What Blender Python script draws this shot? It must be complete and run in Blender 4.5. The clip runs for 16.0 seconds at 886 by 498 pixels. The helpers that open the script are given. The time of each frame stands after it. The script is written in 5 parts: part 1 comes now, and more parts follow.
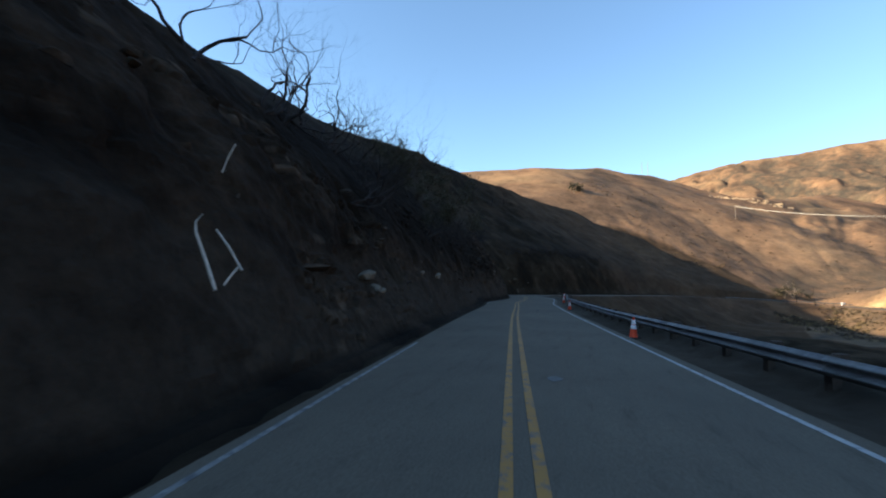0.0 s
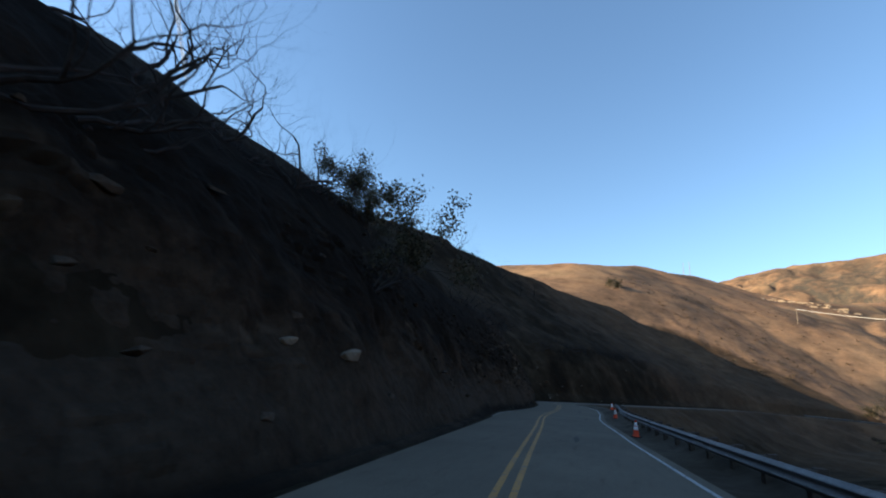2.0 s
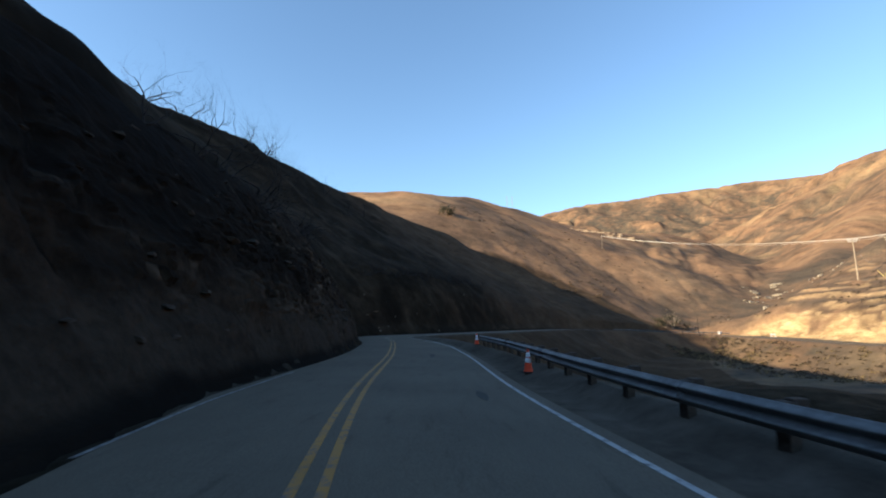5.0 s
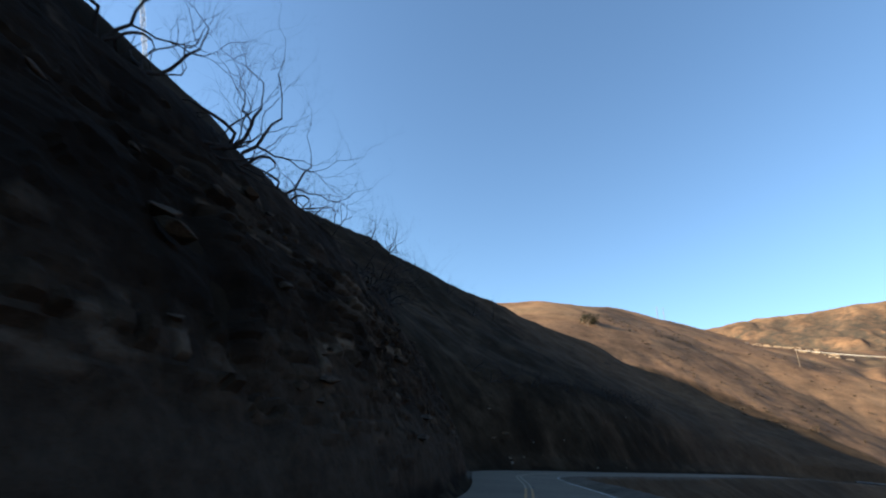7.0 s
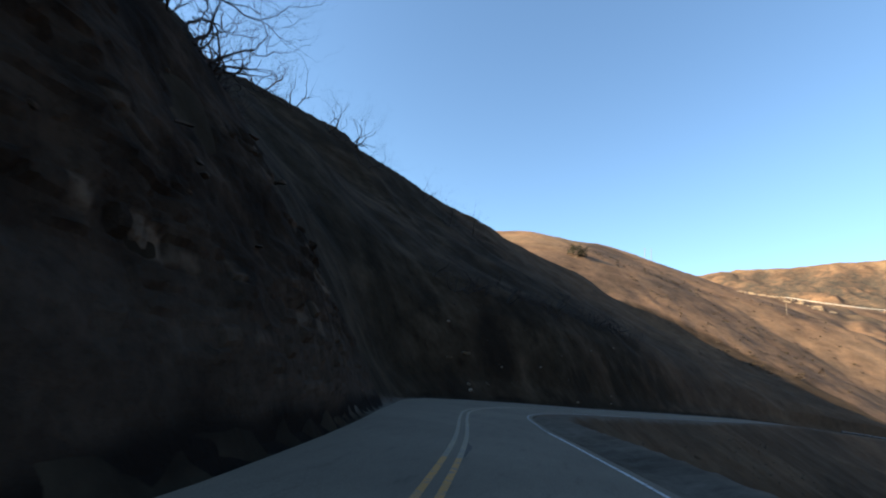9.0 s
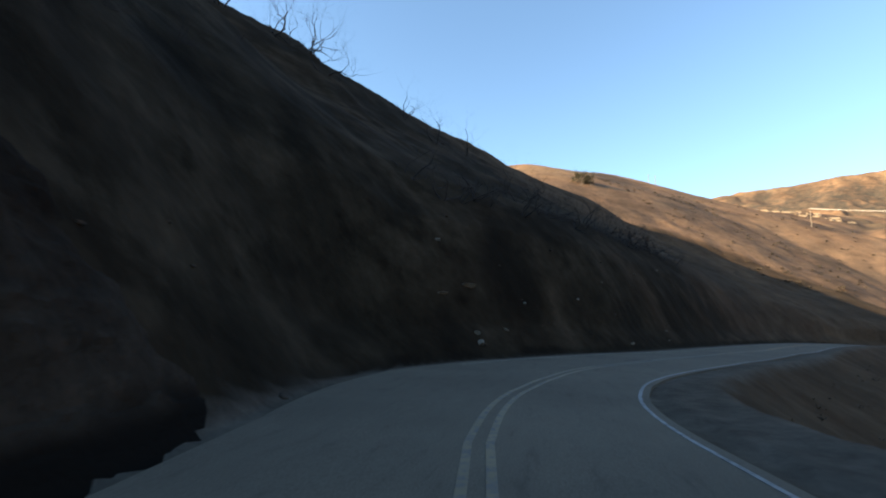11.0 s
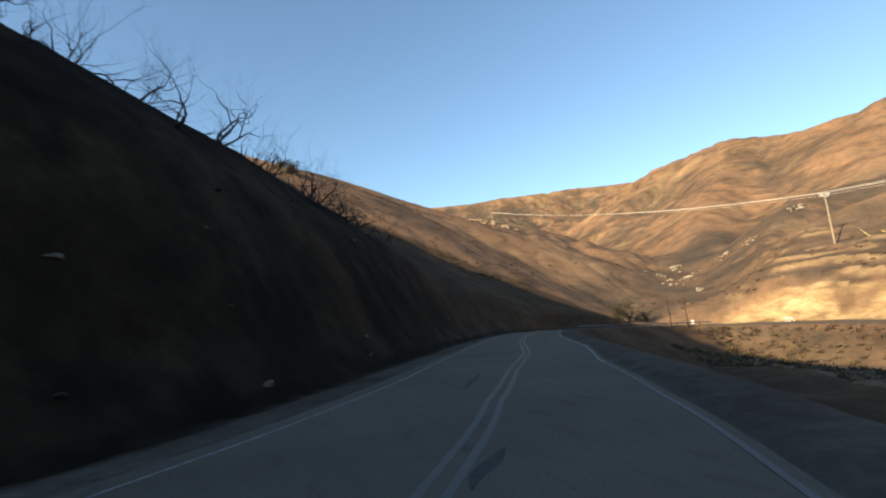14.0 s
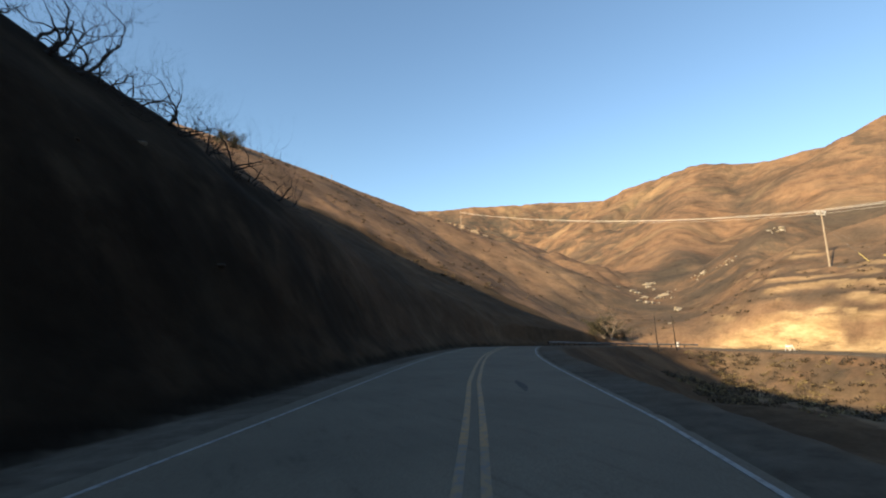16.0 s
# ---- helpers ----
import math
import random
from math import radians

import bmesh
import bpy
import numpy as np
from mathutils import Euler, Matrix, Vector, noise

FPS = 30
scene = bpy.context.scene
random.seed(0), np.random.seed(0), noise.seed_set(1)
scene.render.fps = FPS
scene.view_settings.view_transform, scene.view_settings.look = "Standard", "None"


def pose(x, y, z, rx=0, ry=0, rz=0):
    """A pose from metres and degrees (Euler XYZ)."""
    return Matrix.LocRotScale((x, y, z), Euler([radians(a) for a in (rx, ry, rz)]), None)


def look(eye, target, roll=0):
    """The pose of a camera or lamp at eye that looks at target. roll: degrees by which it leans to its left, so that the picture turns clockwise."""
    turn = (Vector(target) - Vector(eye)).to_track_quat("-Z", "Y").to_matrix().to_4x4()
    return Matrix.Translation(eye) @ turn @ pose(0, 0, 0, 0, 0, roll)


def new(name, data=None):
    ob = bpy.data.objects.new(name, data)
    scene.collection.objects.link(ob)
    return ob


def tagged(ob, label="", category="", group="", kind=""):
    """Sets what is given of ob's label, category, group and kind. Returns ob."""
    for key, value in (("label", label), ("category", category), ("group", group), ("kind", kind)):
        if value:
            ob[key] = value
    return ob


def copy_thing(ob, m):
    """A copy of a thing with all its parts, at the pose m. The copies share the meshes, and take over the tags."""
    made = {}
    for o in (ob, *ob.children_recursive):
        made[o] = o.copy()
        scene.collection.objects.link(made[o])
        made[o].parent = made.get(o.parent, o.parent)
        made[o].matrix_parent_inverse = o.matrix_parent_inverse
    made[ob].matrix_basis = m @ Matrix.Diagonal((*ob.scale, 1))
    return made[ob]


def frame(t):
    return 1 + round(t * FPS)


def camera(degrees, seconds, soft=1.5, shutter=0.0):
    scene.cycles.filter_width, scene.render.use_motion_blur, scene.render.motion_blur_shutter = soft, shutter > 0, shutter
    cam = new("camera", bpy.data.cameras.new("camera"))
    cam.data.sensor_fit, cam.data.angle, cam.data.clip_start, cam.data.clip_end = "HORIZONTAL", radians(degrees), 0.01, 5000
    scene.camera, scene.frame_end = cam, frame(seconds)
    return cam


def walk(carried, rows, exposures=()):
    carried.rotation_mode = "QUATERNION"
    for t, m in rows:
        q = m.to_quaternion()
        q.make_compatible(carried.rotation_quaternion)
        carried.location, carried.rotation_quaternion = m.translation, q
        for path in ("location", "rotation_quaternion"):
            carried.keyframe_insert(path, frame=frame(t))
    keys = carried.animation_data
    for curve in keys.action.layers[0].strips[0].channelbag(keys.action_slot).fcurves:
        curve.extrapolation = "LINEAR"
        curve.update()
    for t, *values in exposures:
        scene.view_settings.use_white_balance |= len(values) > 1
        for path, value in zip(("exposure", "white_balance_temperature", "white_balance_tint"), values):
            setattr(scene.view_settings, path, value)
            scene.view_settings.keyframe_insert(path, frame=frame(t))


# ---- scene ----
cam = camera(85.8, 16.0, soft=2.0, shutter=0.18)
PATH = [
    (0, (-0.00, -0.00, 1.54), (-5.23, 19.24, 3.11), 1.1),
    (0.5, (-0.20, 3.80, 1.51), (-5.87, 22.80, 4.17), -1.3),
    (1, (-0.48, 7.63, 1.47), (-6.03, 26.34, 5.86), -1.8),
    (1.5, (-0.78, 11.63, 1.49), (-6.78, 29.86, 7.10), 0.6),
    (2, (-1.14, 15.71, 1.50), (-7.61, 33.81, 7.03), 3.6),
    (2.5, (-1.64, 19.90, 1.48), (-7.79, 38.27, 6.46), 4.2),
    (3, (-2.04, 24.17, 1.48), (-4.91, 43.58, 5.31), 2.7),
    (3.2, (-2.16, 25.84, 1.48), (-2.89, 45.50, 5.10), 0.5),
    (5.3, (-4.05, 42.14, 1.49), (-3.75, 61.90, 4.60), -0.4),
    (5.5, (-4.26, 44.05, 1.49), (-5.90, 63.74, 4.58), 1.5),
    (6, (-4.61, 48.90, 1.50), (-9.46, 67.95, 5.19), 2.0),
    (6.5, (-5.00, 53.66, 1.49), (-9.67, 72.15, 7.51), 0.7),
    (7, (-5.26, 58.09, 1.50), (-10.34, 75.80, 9.27), 3.1),
    (7.5, (-5.39, 62.30, 1.48), (-10.02, 79.99, 9.58), 4.2),
    (8, (-5.55, 66.44, 1.50), (-10.22, 84.39, 8.99), 5.9),
    (8.5, (-5.82, 70.51, 1.44), (-10.35, 88.79, 8.17), 7.6),
    (9, (-5.98, 74.14, 1.46), (-10.67, 92.89, 6.59), 6.6),
    (9.5, (-6.38, 77.80, 1.49), (-11.15, 96.74, 5.78), 5.4),
    (9.7, (-6.62, 79.32, 1.49), (-11.45, 98.30, 5.57), 5.0),
    (11.8, (-9.31, 96.97, 1.50), (-12.93, 116.43, 4.38), -2.0),
    (12, (-9.23, 98.61, 1.50), (-12.18, 118.18, 4.34), -2.3),
    (12.5, (-8.56, 102.82, 1.48), (-9.22, 122.62, 4.22), -4.0),
    (13, (-7.22, 106.98, 1.49), (-5.14, 126.67, 4.29), -4.5),
    (13.5, (-5.19, 110.98, 1.50), (-0.54, 130.19, 4.52), -4.6),
    (14, (-3.02, 114.98, 1.50), (3.74, 133.53, 4.74), -4.5),
    (14.5, (-0.79, 118.89, 1.51), (7.35, 136.85, 4.84), -3.5),
    (15, (1.42, 122.73, 1.50), (9.60, 140.68, 4.85), -3.3),
    (15.5, (3.41, 126.66, 1.50), (11.42, 144.66, 4.92), -2.1),
    (16, (5.76, 130.49, 1.50), (13.69, 148.52, 4.97), -1.2),
]
SKY_STRENGTH, SUN_STRENGTH = 0.13, 4.8
EXPOSURE = [(0, 1.42, 6500, 4), (1.0, 1.2, 6400, 4), (2.0, 1.2, 6450, 4), (3, 1.25, 6500, 4), (5.5, 1.27, 6450, 4), (6, 1.3, 6450, 4), (7, 1.2, 6350, 4), (8, 1.25, 6350, 4), (9, 1.4, 6550, 4), (11.8, 1.65, 7000, 4), (12.5, 1.52, 7000, 4), (13.2, 1.32, 7000, 4), (14.2, 1.06, 7050, 4), (16, 1.02, 7050, 4)]
walk(cam, [(t, look(eye, target, roll)) for t, eye, target, roll in PATH], exposures=EXPOSURE)

# ---- light: low sun from behind the hill that the road skirts, clear sky ----
SUN_AZ, SUN_EL = 112.5, 19.0  # degrees left of +y, degrees up
world = bpy.data.worlds.new("world")
scene.world = world
world.use_nodes = True
wn = world.node_tree.nodes
sky = wn.new("ShaderNodeTexSky")
sky.sky_type = "NISHITA"
sky.sun_disc = False
sky.sun_elevation = radians(SUN_EL)
sky.sun_rotation = radians(-SUN_AZ)
sky.air_density, sky.dust_density, sky.ozone_density = 1.0, 0.4, 3.0
wn["Background"].inputs["Strength"].default_value = SKY_STRENGTH
world.node_tree.links.new(sky.outputs[0], wn["Background"].inputs[0])
sun = new("sun", bpy.data.lights.new("sun", "SUN"))
sun.data.energy, sun.data.angle, sun.data.color = SUN_STRENGTH, radians(0.5), (1.0, 0.77, 0.52)
a, e = radians(SUN_AZ), radians(SUN_EL)
toward = Vector((-math.sin(a) * math.cos(e), math.cos(a) * math.cos(e), math.sin(e)))
sun.matrix_world = look(tuple(toward * 300), (0, 0, 0))


# ---- materials ----
def mat(name, rough=0.9, metal=0.0):
    m = bpy.data.materials.new(name)
    m.use_nodes = True
    b = m.node_tree.nodes["Principled BSDF"]
    b.inputs["Roughness"].default_value = rough
    b.inputs["Metallic"].default_value = metal
    b.inputs["Specular IOR Level"].default_value = 0.2
    return m, m.node_tree.nodes, m.node_tree.links, b


def noise_node(n, l, scale, detail=6.0, rough=0.6, stretch=None):
    co = n.new("ShaderNodeTexCoord")
    t = n.new("ShaderNodeTexNoise")
    t.inputs["Scale"].default_value, t.inputs["Detail"].default_value, t.inputs["Roughness"].default_value = scale, detail, rough
    if stretch:
        mp = n.new("ShaderNodeMapping")
        mp.inputs["Scale"].default_value = stretch
        l.new(co.outputs["Object"], mp.inputs["Vector"])
        l.new(mp.outputs[0], t.inputs["Vector"])
    else:
        l.new(co.outputs["Object"], t.inputs["Vector"])
    return t


def ramp(n, l, src, stops):
    r = n.new("ShaderNodeValToRGB")
    while len(r.color_ramp.elements) < len(stops):
        r.color_ramp.elements.new(0.5)
    for el, (p, c) in zip(r.color_ramp.elements, stops):
        el.position, el.color = p, (*c, 1.0) if len(c) == 3 else c
    l.new(src, r.inputs[0])
    return r


def mixed(n, l, fac, a, b, kind="MIX"):
    m = n.new("ShaderNodeMix")
    m.data_type, m.blend_type = "RGBA", kind
    for sock, v in ((m.inputs[0], fac), (m.inputs[6], a), (m.inputs[7], b)):
        if hasattr(v, "is_linked"):
            l.new(v, sock)
        elif isinstance(v, tuple):
            sock.default_value = (*v, 1.0)
        else:
            sock.default_value = v
    return m.outputs[2]


def bump(n, l, b, height, strength, dist=0.1):
    k = n.new("ShaderNodeBump")
    k.inputs["Strength"].default_value, k.inputs["Distance"].default_value = strength, dist
    l.new(height, k.inputs["Height"])
    l.new(k.outputs[0], b.inputs["Normal"])


def speckled(name, dark, light, scale, rough=0.9, metal=0.0, relief=0.3, dist=0.02, fine=None):
    """A plain surface with stains at one scale and grain at a finer one."""
    m, n, l, b = mat(name, rough, metal)
    big, small = noise_node(n, l, scale), noise_node(n, l, fine or scale * 9, 4.0)
    c = ramp(n, l, big.outputs[0], [(0.3, dark), (0.7, light)]).outputs[0]
    g = ramp(n, l, small.outputs[0], [(0.25, (0.72,) * 3), (0.75, (1.22,) * 3)]).outputs[0]
    l.new(mixed(n, l, 1.0, c, g, "MULTIPLY"), b.inputs["Base Color"])
    bump(n, l, b, small.outputs[0], relief, dist)
    return m


def ground_material():
    """Burnt hills: brown soil, near-black ash over the shaded slopes, dry straw-coloured patches, pale broken rock on
    the cuts.
    """
    m, n, l, b = mat("burnt_earth", 1.0)
    b.inputs["Specular IOR Level"].default_value = 0.03
    wide, mid, fine = noise_node(n, l, 0.012, 5.0), noise_node(n, l, 0.11, 7.0, 0.65), noise_node(n, l, 1.7, 8.0, 0.7)
    streak = noise_node(n, l, 0.35, 6.0, 0.65, (0.6, 0.6, 1.7))
    soil = ramp(n, l, wide.outputs[0], [(0.30, (0.175, 0.123, 0.086)), (0.5, (0.248, 0.151, 0.093)), (0.70, (0.3, 0.197, 0.122))]).outputs[0]
    patch = ramp(n, l, mid.outputs[0], [(0.28, (0.74, 0.75, 0.77)), (0.5, (0.98, 0.98, 0.98)), (0.72, (1.14, 1.12, 1.07))]).outputs[0]
    c = mixed(n, l, 1.0, soil, patch, "MULTIPLY")
    burn = noise_node(n, l, 0.022, 8.0, 0.68)
    c = mixed(n, l, 1.0, c, ramp(n, l, burn.outputs[0], [(0.36, (0.48, 0.52, 0.56)), (0.46, (0.78, 0.8, 0.82)), (0.56, (1.12, 1.09, 1.03))]).outputs[0], "MULTIPLY")
    # grey scrub that survived in the gullies, and single bushes
    sc = n.new("ShaderNodeAttribute")
    sc.attribute_name = "scrubby"
    thick = noise_node(n, l, 0.06, 7.0, 0.72)
    cover = mixed(n, l, 1.0, sc.outputs["Color"], ramp(n, l, thick.outputs[0], [(0.34, (0.25,) * 3), (0.52, (1.0,) * 3)]).outputs[0], "MULTIPLY")
    c = mixed(n, l, cover, c, mixed(n, l, 1.0, (0.082, 0.07, 0.056), patch, "MULTIPLY"))
    dots = n.new("ShaderNodeTexVoronoi")
    dots.inputs["Scale"].default_value = 0.2
    dots.inputs["Randomness"].default_value = 1.0
    l.new(n.new("ShaderNodeTexCoord").outputs["Object"], dots.inputs["Vector"])
    spot = ramp(n, l, dots.outputs["Distance"], [(0.13, (0.64, 0.64, 0.65)), (0.26, (1.0, 1.0, 1.0))]).outputs[0]
    c = mixed(n, l, ramp(n, l, burn.outputs[0], [(0.42, (0.9,) * 3), (0.58, (0.1,) * 3)]).outputs[0], c, mixed(n, l, 1.0, c, spot, "MULTIPLY"))
    big = n.new("ShaderNodeTexVoronoi")
    big.inputs["Scale"].default_value = 0.075
    l.new(n.new("ShaderNodeTexCoord").outputs["Object"], big.inputs["Vector"])
    clump = ramp(n, l, big.outputs["Distance"], [(0.1, (0.6, 0.61, 0.62)), (0.3, (0.86, 0.86, 0.87)), (0.45, (1.0, 1.0, 1.0)), (0.9, (1.12, 1.1, 1.06))]).outputs[0]
    c = mixed(n, l, ramp(n, l, thick.outputs[0], [(0.36, (1.0,) * 3), (0.6, (0.15,) * 3)]).outputs[0], c, mixed(n, l, 1.0, c, clump, "MULTIPLY"))
    brush = noise_node(n, l, 0.42, 8.0, 0.72)
    c = mixed(n, l, 0.6, c, ramp(n, l, brush.outputs[0], [(0.32, (0.52, 0.53, 0.55)), (0.44, (0.9, 0.9, 0.9)), (0.56, (1.05, 1.05, 1.05)), (0.72, (1.3, 1.27, 1.2))]).outputs[0], "MULTIPLY")
    grain = ramp(n, l, fine.outputs[0], [(0.25, (0.7, 0.7, 0.71)), (0.55, (1.0, 1.0, 1.0)), (0.78, (1.22, 1.2, 1.16))]).outputs[0]
    c = mixed(n, l, 0.8, c, grain, "MULTIPLY")
    # burnt ash; the darkness of the shaded slopes goes into its colour
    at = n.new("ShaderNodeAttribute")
    at.attribute_name = "char_shade"
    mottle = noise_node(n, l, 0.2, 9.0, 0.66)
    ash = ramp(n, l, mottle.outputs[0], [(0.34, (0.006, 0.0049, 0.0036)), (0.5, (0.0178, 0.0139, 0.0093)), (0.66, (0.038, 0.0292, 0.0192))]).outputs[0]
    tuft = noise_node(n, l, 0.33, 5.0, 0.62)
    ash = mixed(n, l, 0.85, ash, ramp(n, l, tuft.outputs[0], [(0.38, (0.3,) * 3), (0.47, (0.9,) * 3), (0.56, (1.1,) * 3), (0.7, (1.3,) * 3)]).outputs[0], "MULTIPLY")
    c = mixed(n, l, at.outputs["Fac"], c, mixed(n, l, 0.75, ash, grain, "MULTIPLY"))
    # near-black mixed in at the foot, the first brow and past the bend
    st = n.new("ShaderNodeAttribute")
    st.attribute_name = "darken"
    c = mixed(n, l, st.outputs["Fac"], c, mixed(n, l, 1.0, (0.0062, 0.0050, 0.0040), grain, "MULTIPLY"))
    vg = n.new("ShaderNodeAttribute")
    vg.attribute_name = "verge"
    gravel = ramp(n, l, fine.outputs[0], [(0.3, (0.052, 0.045, 0.037)), (0.7, (0.118, 0.103, 0.085))]).outputs[0]
    c = mixed(n, l, vg.outputs["Fac"], c, gravel)
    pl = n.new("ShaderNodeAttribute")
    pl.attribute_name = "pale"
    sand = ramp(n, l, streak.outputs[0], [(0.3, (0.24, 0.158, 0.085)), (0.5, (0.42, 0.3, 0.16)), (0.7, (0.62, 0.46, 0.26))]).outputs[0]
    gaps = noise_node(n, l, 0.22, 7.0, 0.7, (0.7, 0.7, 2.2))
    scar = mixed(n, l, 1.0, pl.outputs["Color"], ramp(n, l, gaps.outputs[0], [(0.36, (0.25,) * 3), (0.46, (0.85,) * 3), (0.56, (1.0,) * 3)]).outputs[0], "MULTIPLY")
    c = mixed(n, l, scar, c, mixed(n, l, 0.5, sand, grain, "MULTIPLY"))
    l.new(c, b.inputs["Base Color"])
    glare_sheen = n.new("ShaderNodeMath")  # sheen standing in for veiling glare: lifts the dark slopes at grazing angles
    glare_sheen.operation = "MULTIPLY"
    glare_sheen.inputs[1].default_value = 0.018
    l.new(at.outputs["Fac"], glare_sheen.inputs[0])
    l.new(glare_sheen.outputs[0], b.inputs["Sheen Weight"])
    b.inputs["Sheen Tint"].default_value = (0.9, 0.75, 0.52, 1.0)
    hm = n.new("ShaderNodeMath")
    hm.operation = "MULTIPLY_ADD"
    hm.inputs[1].default_value = 0.9
    l.new(mid.outputs[0], hm.inputs[0])
    l.new(fine.outputs[0], hm.inputs[2])
    bump(n, l, b, hm.outputs[0], 0.4, 0.12)
    return m


def face_material():
    """The road cut: burnt soil between beds of broken sandstone; tone says how pale a block is."""
    m, n, l, b = mat("cut_sandstone", 1.0)
    b.inputs["Specular IOR Level"].default_value = 0.05
    at = n.new("ShaderNodeAttribute")
    at.attribute_name = "tone"
    mottle, fine, pit = noise_node(n, l, 0.45, 7.0, 0.66), noise_node(n, l, 3.2, 8.0, 0.72), noise_node(n, l, 14.0, 4.0, 0.6)
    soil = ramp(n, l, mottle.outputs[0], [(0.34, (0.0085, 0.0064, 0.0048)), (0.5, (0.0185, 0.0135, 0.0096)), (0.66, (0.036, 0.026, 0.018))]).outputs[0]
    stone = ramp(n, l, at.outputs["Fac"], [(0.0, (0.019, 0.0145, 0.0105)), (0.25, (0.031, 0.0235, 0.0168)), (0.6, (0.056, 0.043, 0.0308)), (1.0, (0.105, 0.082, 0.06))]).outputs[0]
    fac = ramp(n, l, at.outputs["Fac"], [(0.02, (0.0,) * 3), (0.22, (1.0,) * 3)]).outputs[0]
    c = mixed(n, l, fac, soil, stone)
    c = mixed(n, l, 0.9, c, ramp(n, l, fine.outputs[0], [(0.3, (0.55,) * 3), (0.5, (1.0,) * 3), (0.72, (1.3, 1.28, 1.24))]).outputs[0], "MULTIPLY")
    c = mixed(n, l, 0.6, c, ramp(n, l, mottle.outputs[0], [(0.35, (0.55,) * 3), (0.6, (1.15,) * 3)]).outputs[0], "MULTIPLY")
    # brightness by height put into the colour: lower wall lifted, upper wall darkened
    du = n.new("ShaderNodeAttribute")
    du.attribute_name = "low_lift"
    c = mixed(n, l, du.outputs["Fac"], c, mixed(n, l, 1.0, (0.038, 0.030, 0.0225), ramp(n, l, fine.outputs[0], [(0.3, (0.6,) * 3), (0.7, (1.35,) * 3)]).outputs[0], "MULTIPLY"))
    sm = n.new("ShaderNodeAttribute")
    sm.attribute_name = "darken"
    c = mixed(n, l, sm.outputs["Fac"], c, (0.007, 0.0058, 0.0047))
    l.new(c, b.inputs["Base Color"])
    hm = n.new("ShaderNodeMath")
    hm.operation = "MULTIPLY_ADD"
    hm.inputs[1].default_value = 3.0
    l.new(fine.outputs[0], hm.inputs[0])
    l.new(pit.outputs[0], hm.inputs[2])
    bump(n, l, b, hm.outputs[0], 0.55, 0.06)
    return m


def asphalt_material():
    m, n, l, b = mat("worn_asphalt", 0.9)
    b.inputs["Specular IOR Level"].default_value = 0.12
    big, mid, fine = noise_node(n, l, 0.25, 5.0), noise_node(n, l, 1.6, 6.0, 0.65, (2.2, 0.35, 1.0)), noise_node(n, l, 38.0, 3.0)
    c = ramp(n, l, big.outputs[0], [(0.3, (0.095, 0.082, 0.064)), (0.7, (0.127, 0.109, 0.084))]).outputs[0]
    s = ramp(n, l, mid.outputs[0], [(0.27, (0.62, 0.62, 0.63)), (0.42, (0.97, 0.97, 0.97)), (0.75, (1.1, 1.1, 1.08))]).outputs[0]
    c = mixed(n, l, 0.8, c, s, "MULTIPLY")
    g = ramp(n, l, fine.outputs[0], [(0.3, (0.75,) * 3), (0.7, (1.2,) * 3)]).outputs[0]
    l.new(mixed(n, l, 1.0, c, g, "MULTIPLY"), b.inputs["Base Color"])
    bump(n, l, b, fine.outputs[0], 0.25, 0.01)
    return m


def paint_material(name, colour, wear):
    m, n, l, b = mat(name, 0.7)
    t = noise_node(n, l, 5.0, 8.0, 0.75)
    u = noise_node(n, l, 0.5, 3.0)
    w = ramp(n, l, t.outputs[0], [(wear - 0.06, (1, 1, 1)), (wear + 0.06, (0, 0, 0))]).outputs[0]
    tone = ramp(n, l, u.outputs[0], [(0.3, tuple(0.75 * v for v in colour)), (0.7, colour)]).outputs[0]
    l.new(mixed(n, l, w, tone, (0.10, 0.10, 0.102)), b.inputs["Base Color"])
    return m


M_GROUND = ground_material()
M_FACE = face_material()
M_ASPHALT = asphalt_material()
M_YELLOW = paint_material("yellow_road_paint", (0.35, 0.185, 0.05), 0.44)
M_WHITE = paint_material("white_road_paint", (0.235, 0.24, 0.24), 0.46)
M_FADED = paint_material("bleached_road_paint", (0.21, 0.172, 0.11), 0.47)
M_WORNWHITE = paint_material("patchy_white_paint", (0.26, 0.26, 0.25), 0.5)
M_OLDYELLOW = paint_material("vanishing_yellow_paint", (0.135, 0.12, 0.092), 0.5)
M_BRIGHTWHITE = paint_material("bright_white_paint", (0.36, 0.37, 0.37), 0.43)
M_DULLYELLOW = paint_material("dull_yellow_paint", (0.195, 0.135, 0.072), 0.49)
M_OCHRE = paint_material("ochre_road_paint", (0.27, 0.165, 0.07), 0.46)
M_GHOST = paint_material("vanishing_white_paint", (0.14, 0.14, 0.14), 0.55)
M_STEEL = speckled("galvanised_steel", (0.105, 0.108, 0.11), (0.19, 0.195, 0.2), 1.2, 0.55, 0.55, 0.1, 0.005)
M_TIMBER = speckled("tarred_timber", (0.03, 0.024, 0.02), (0.07, 0.055, 0.045), 2.5, 0.9)
M_ORANGE = speckled("orange_plastic", (0.58, 0.055, 0.02), (0.70, 0.08, 0.028), 4.0, 0.5, 0.0, 0.05, 0.003)
M_BAND = speckled("reflective_white_band", (0.62, 0.64, 0.66), (0.78, 0.79, 0.8), 8.0, 0.4, 0.0, 0.05, 0.003)
M_RUBBER = speckled("black_rubber", (0.012, 0.012, 0.012), (0.03, 0.03, 0.03), 5.0, 0.8)
M_BARK = speckled("charred_bark", (0.012, 0.011, 0.012), (0.04, 0.036, 0.034), 3.0, 0.95)
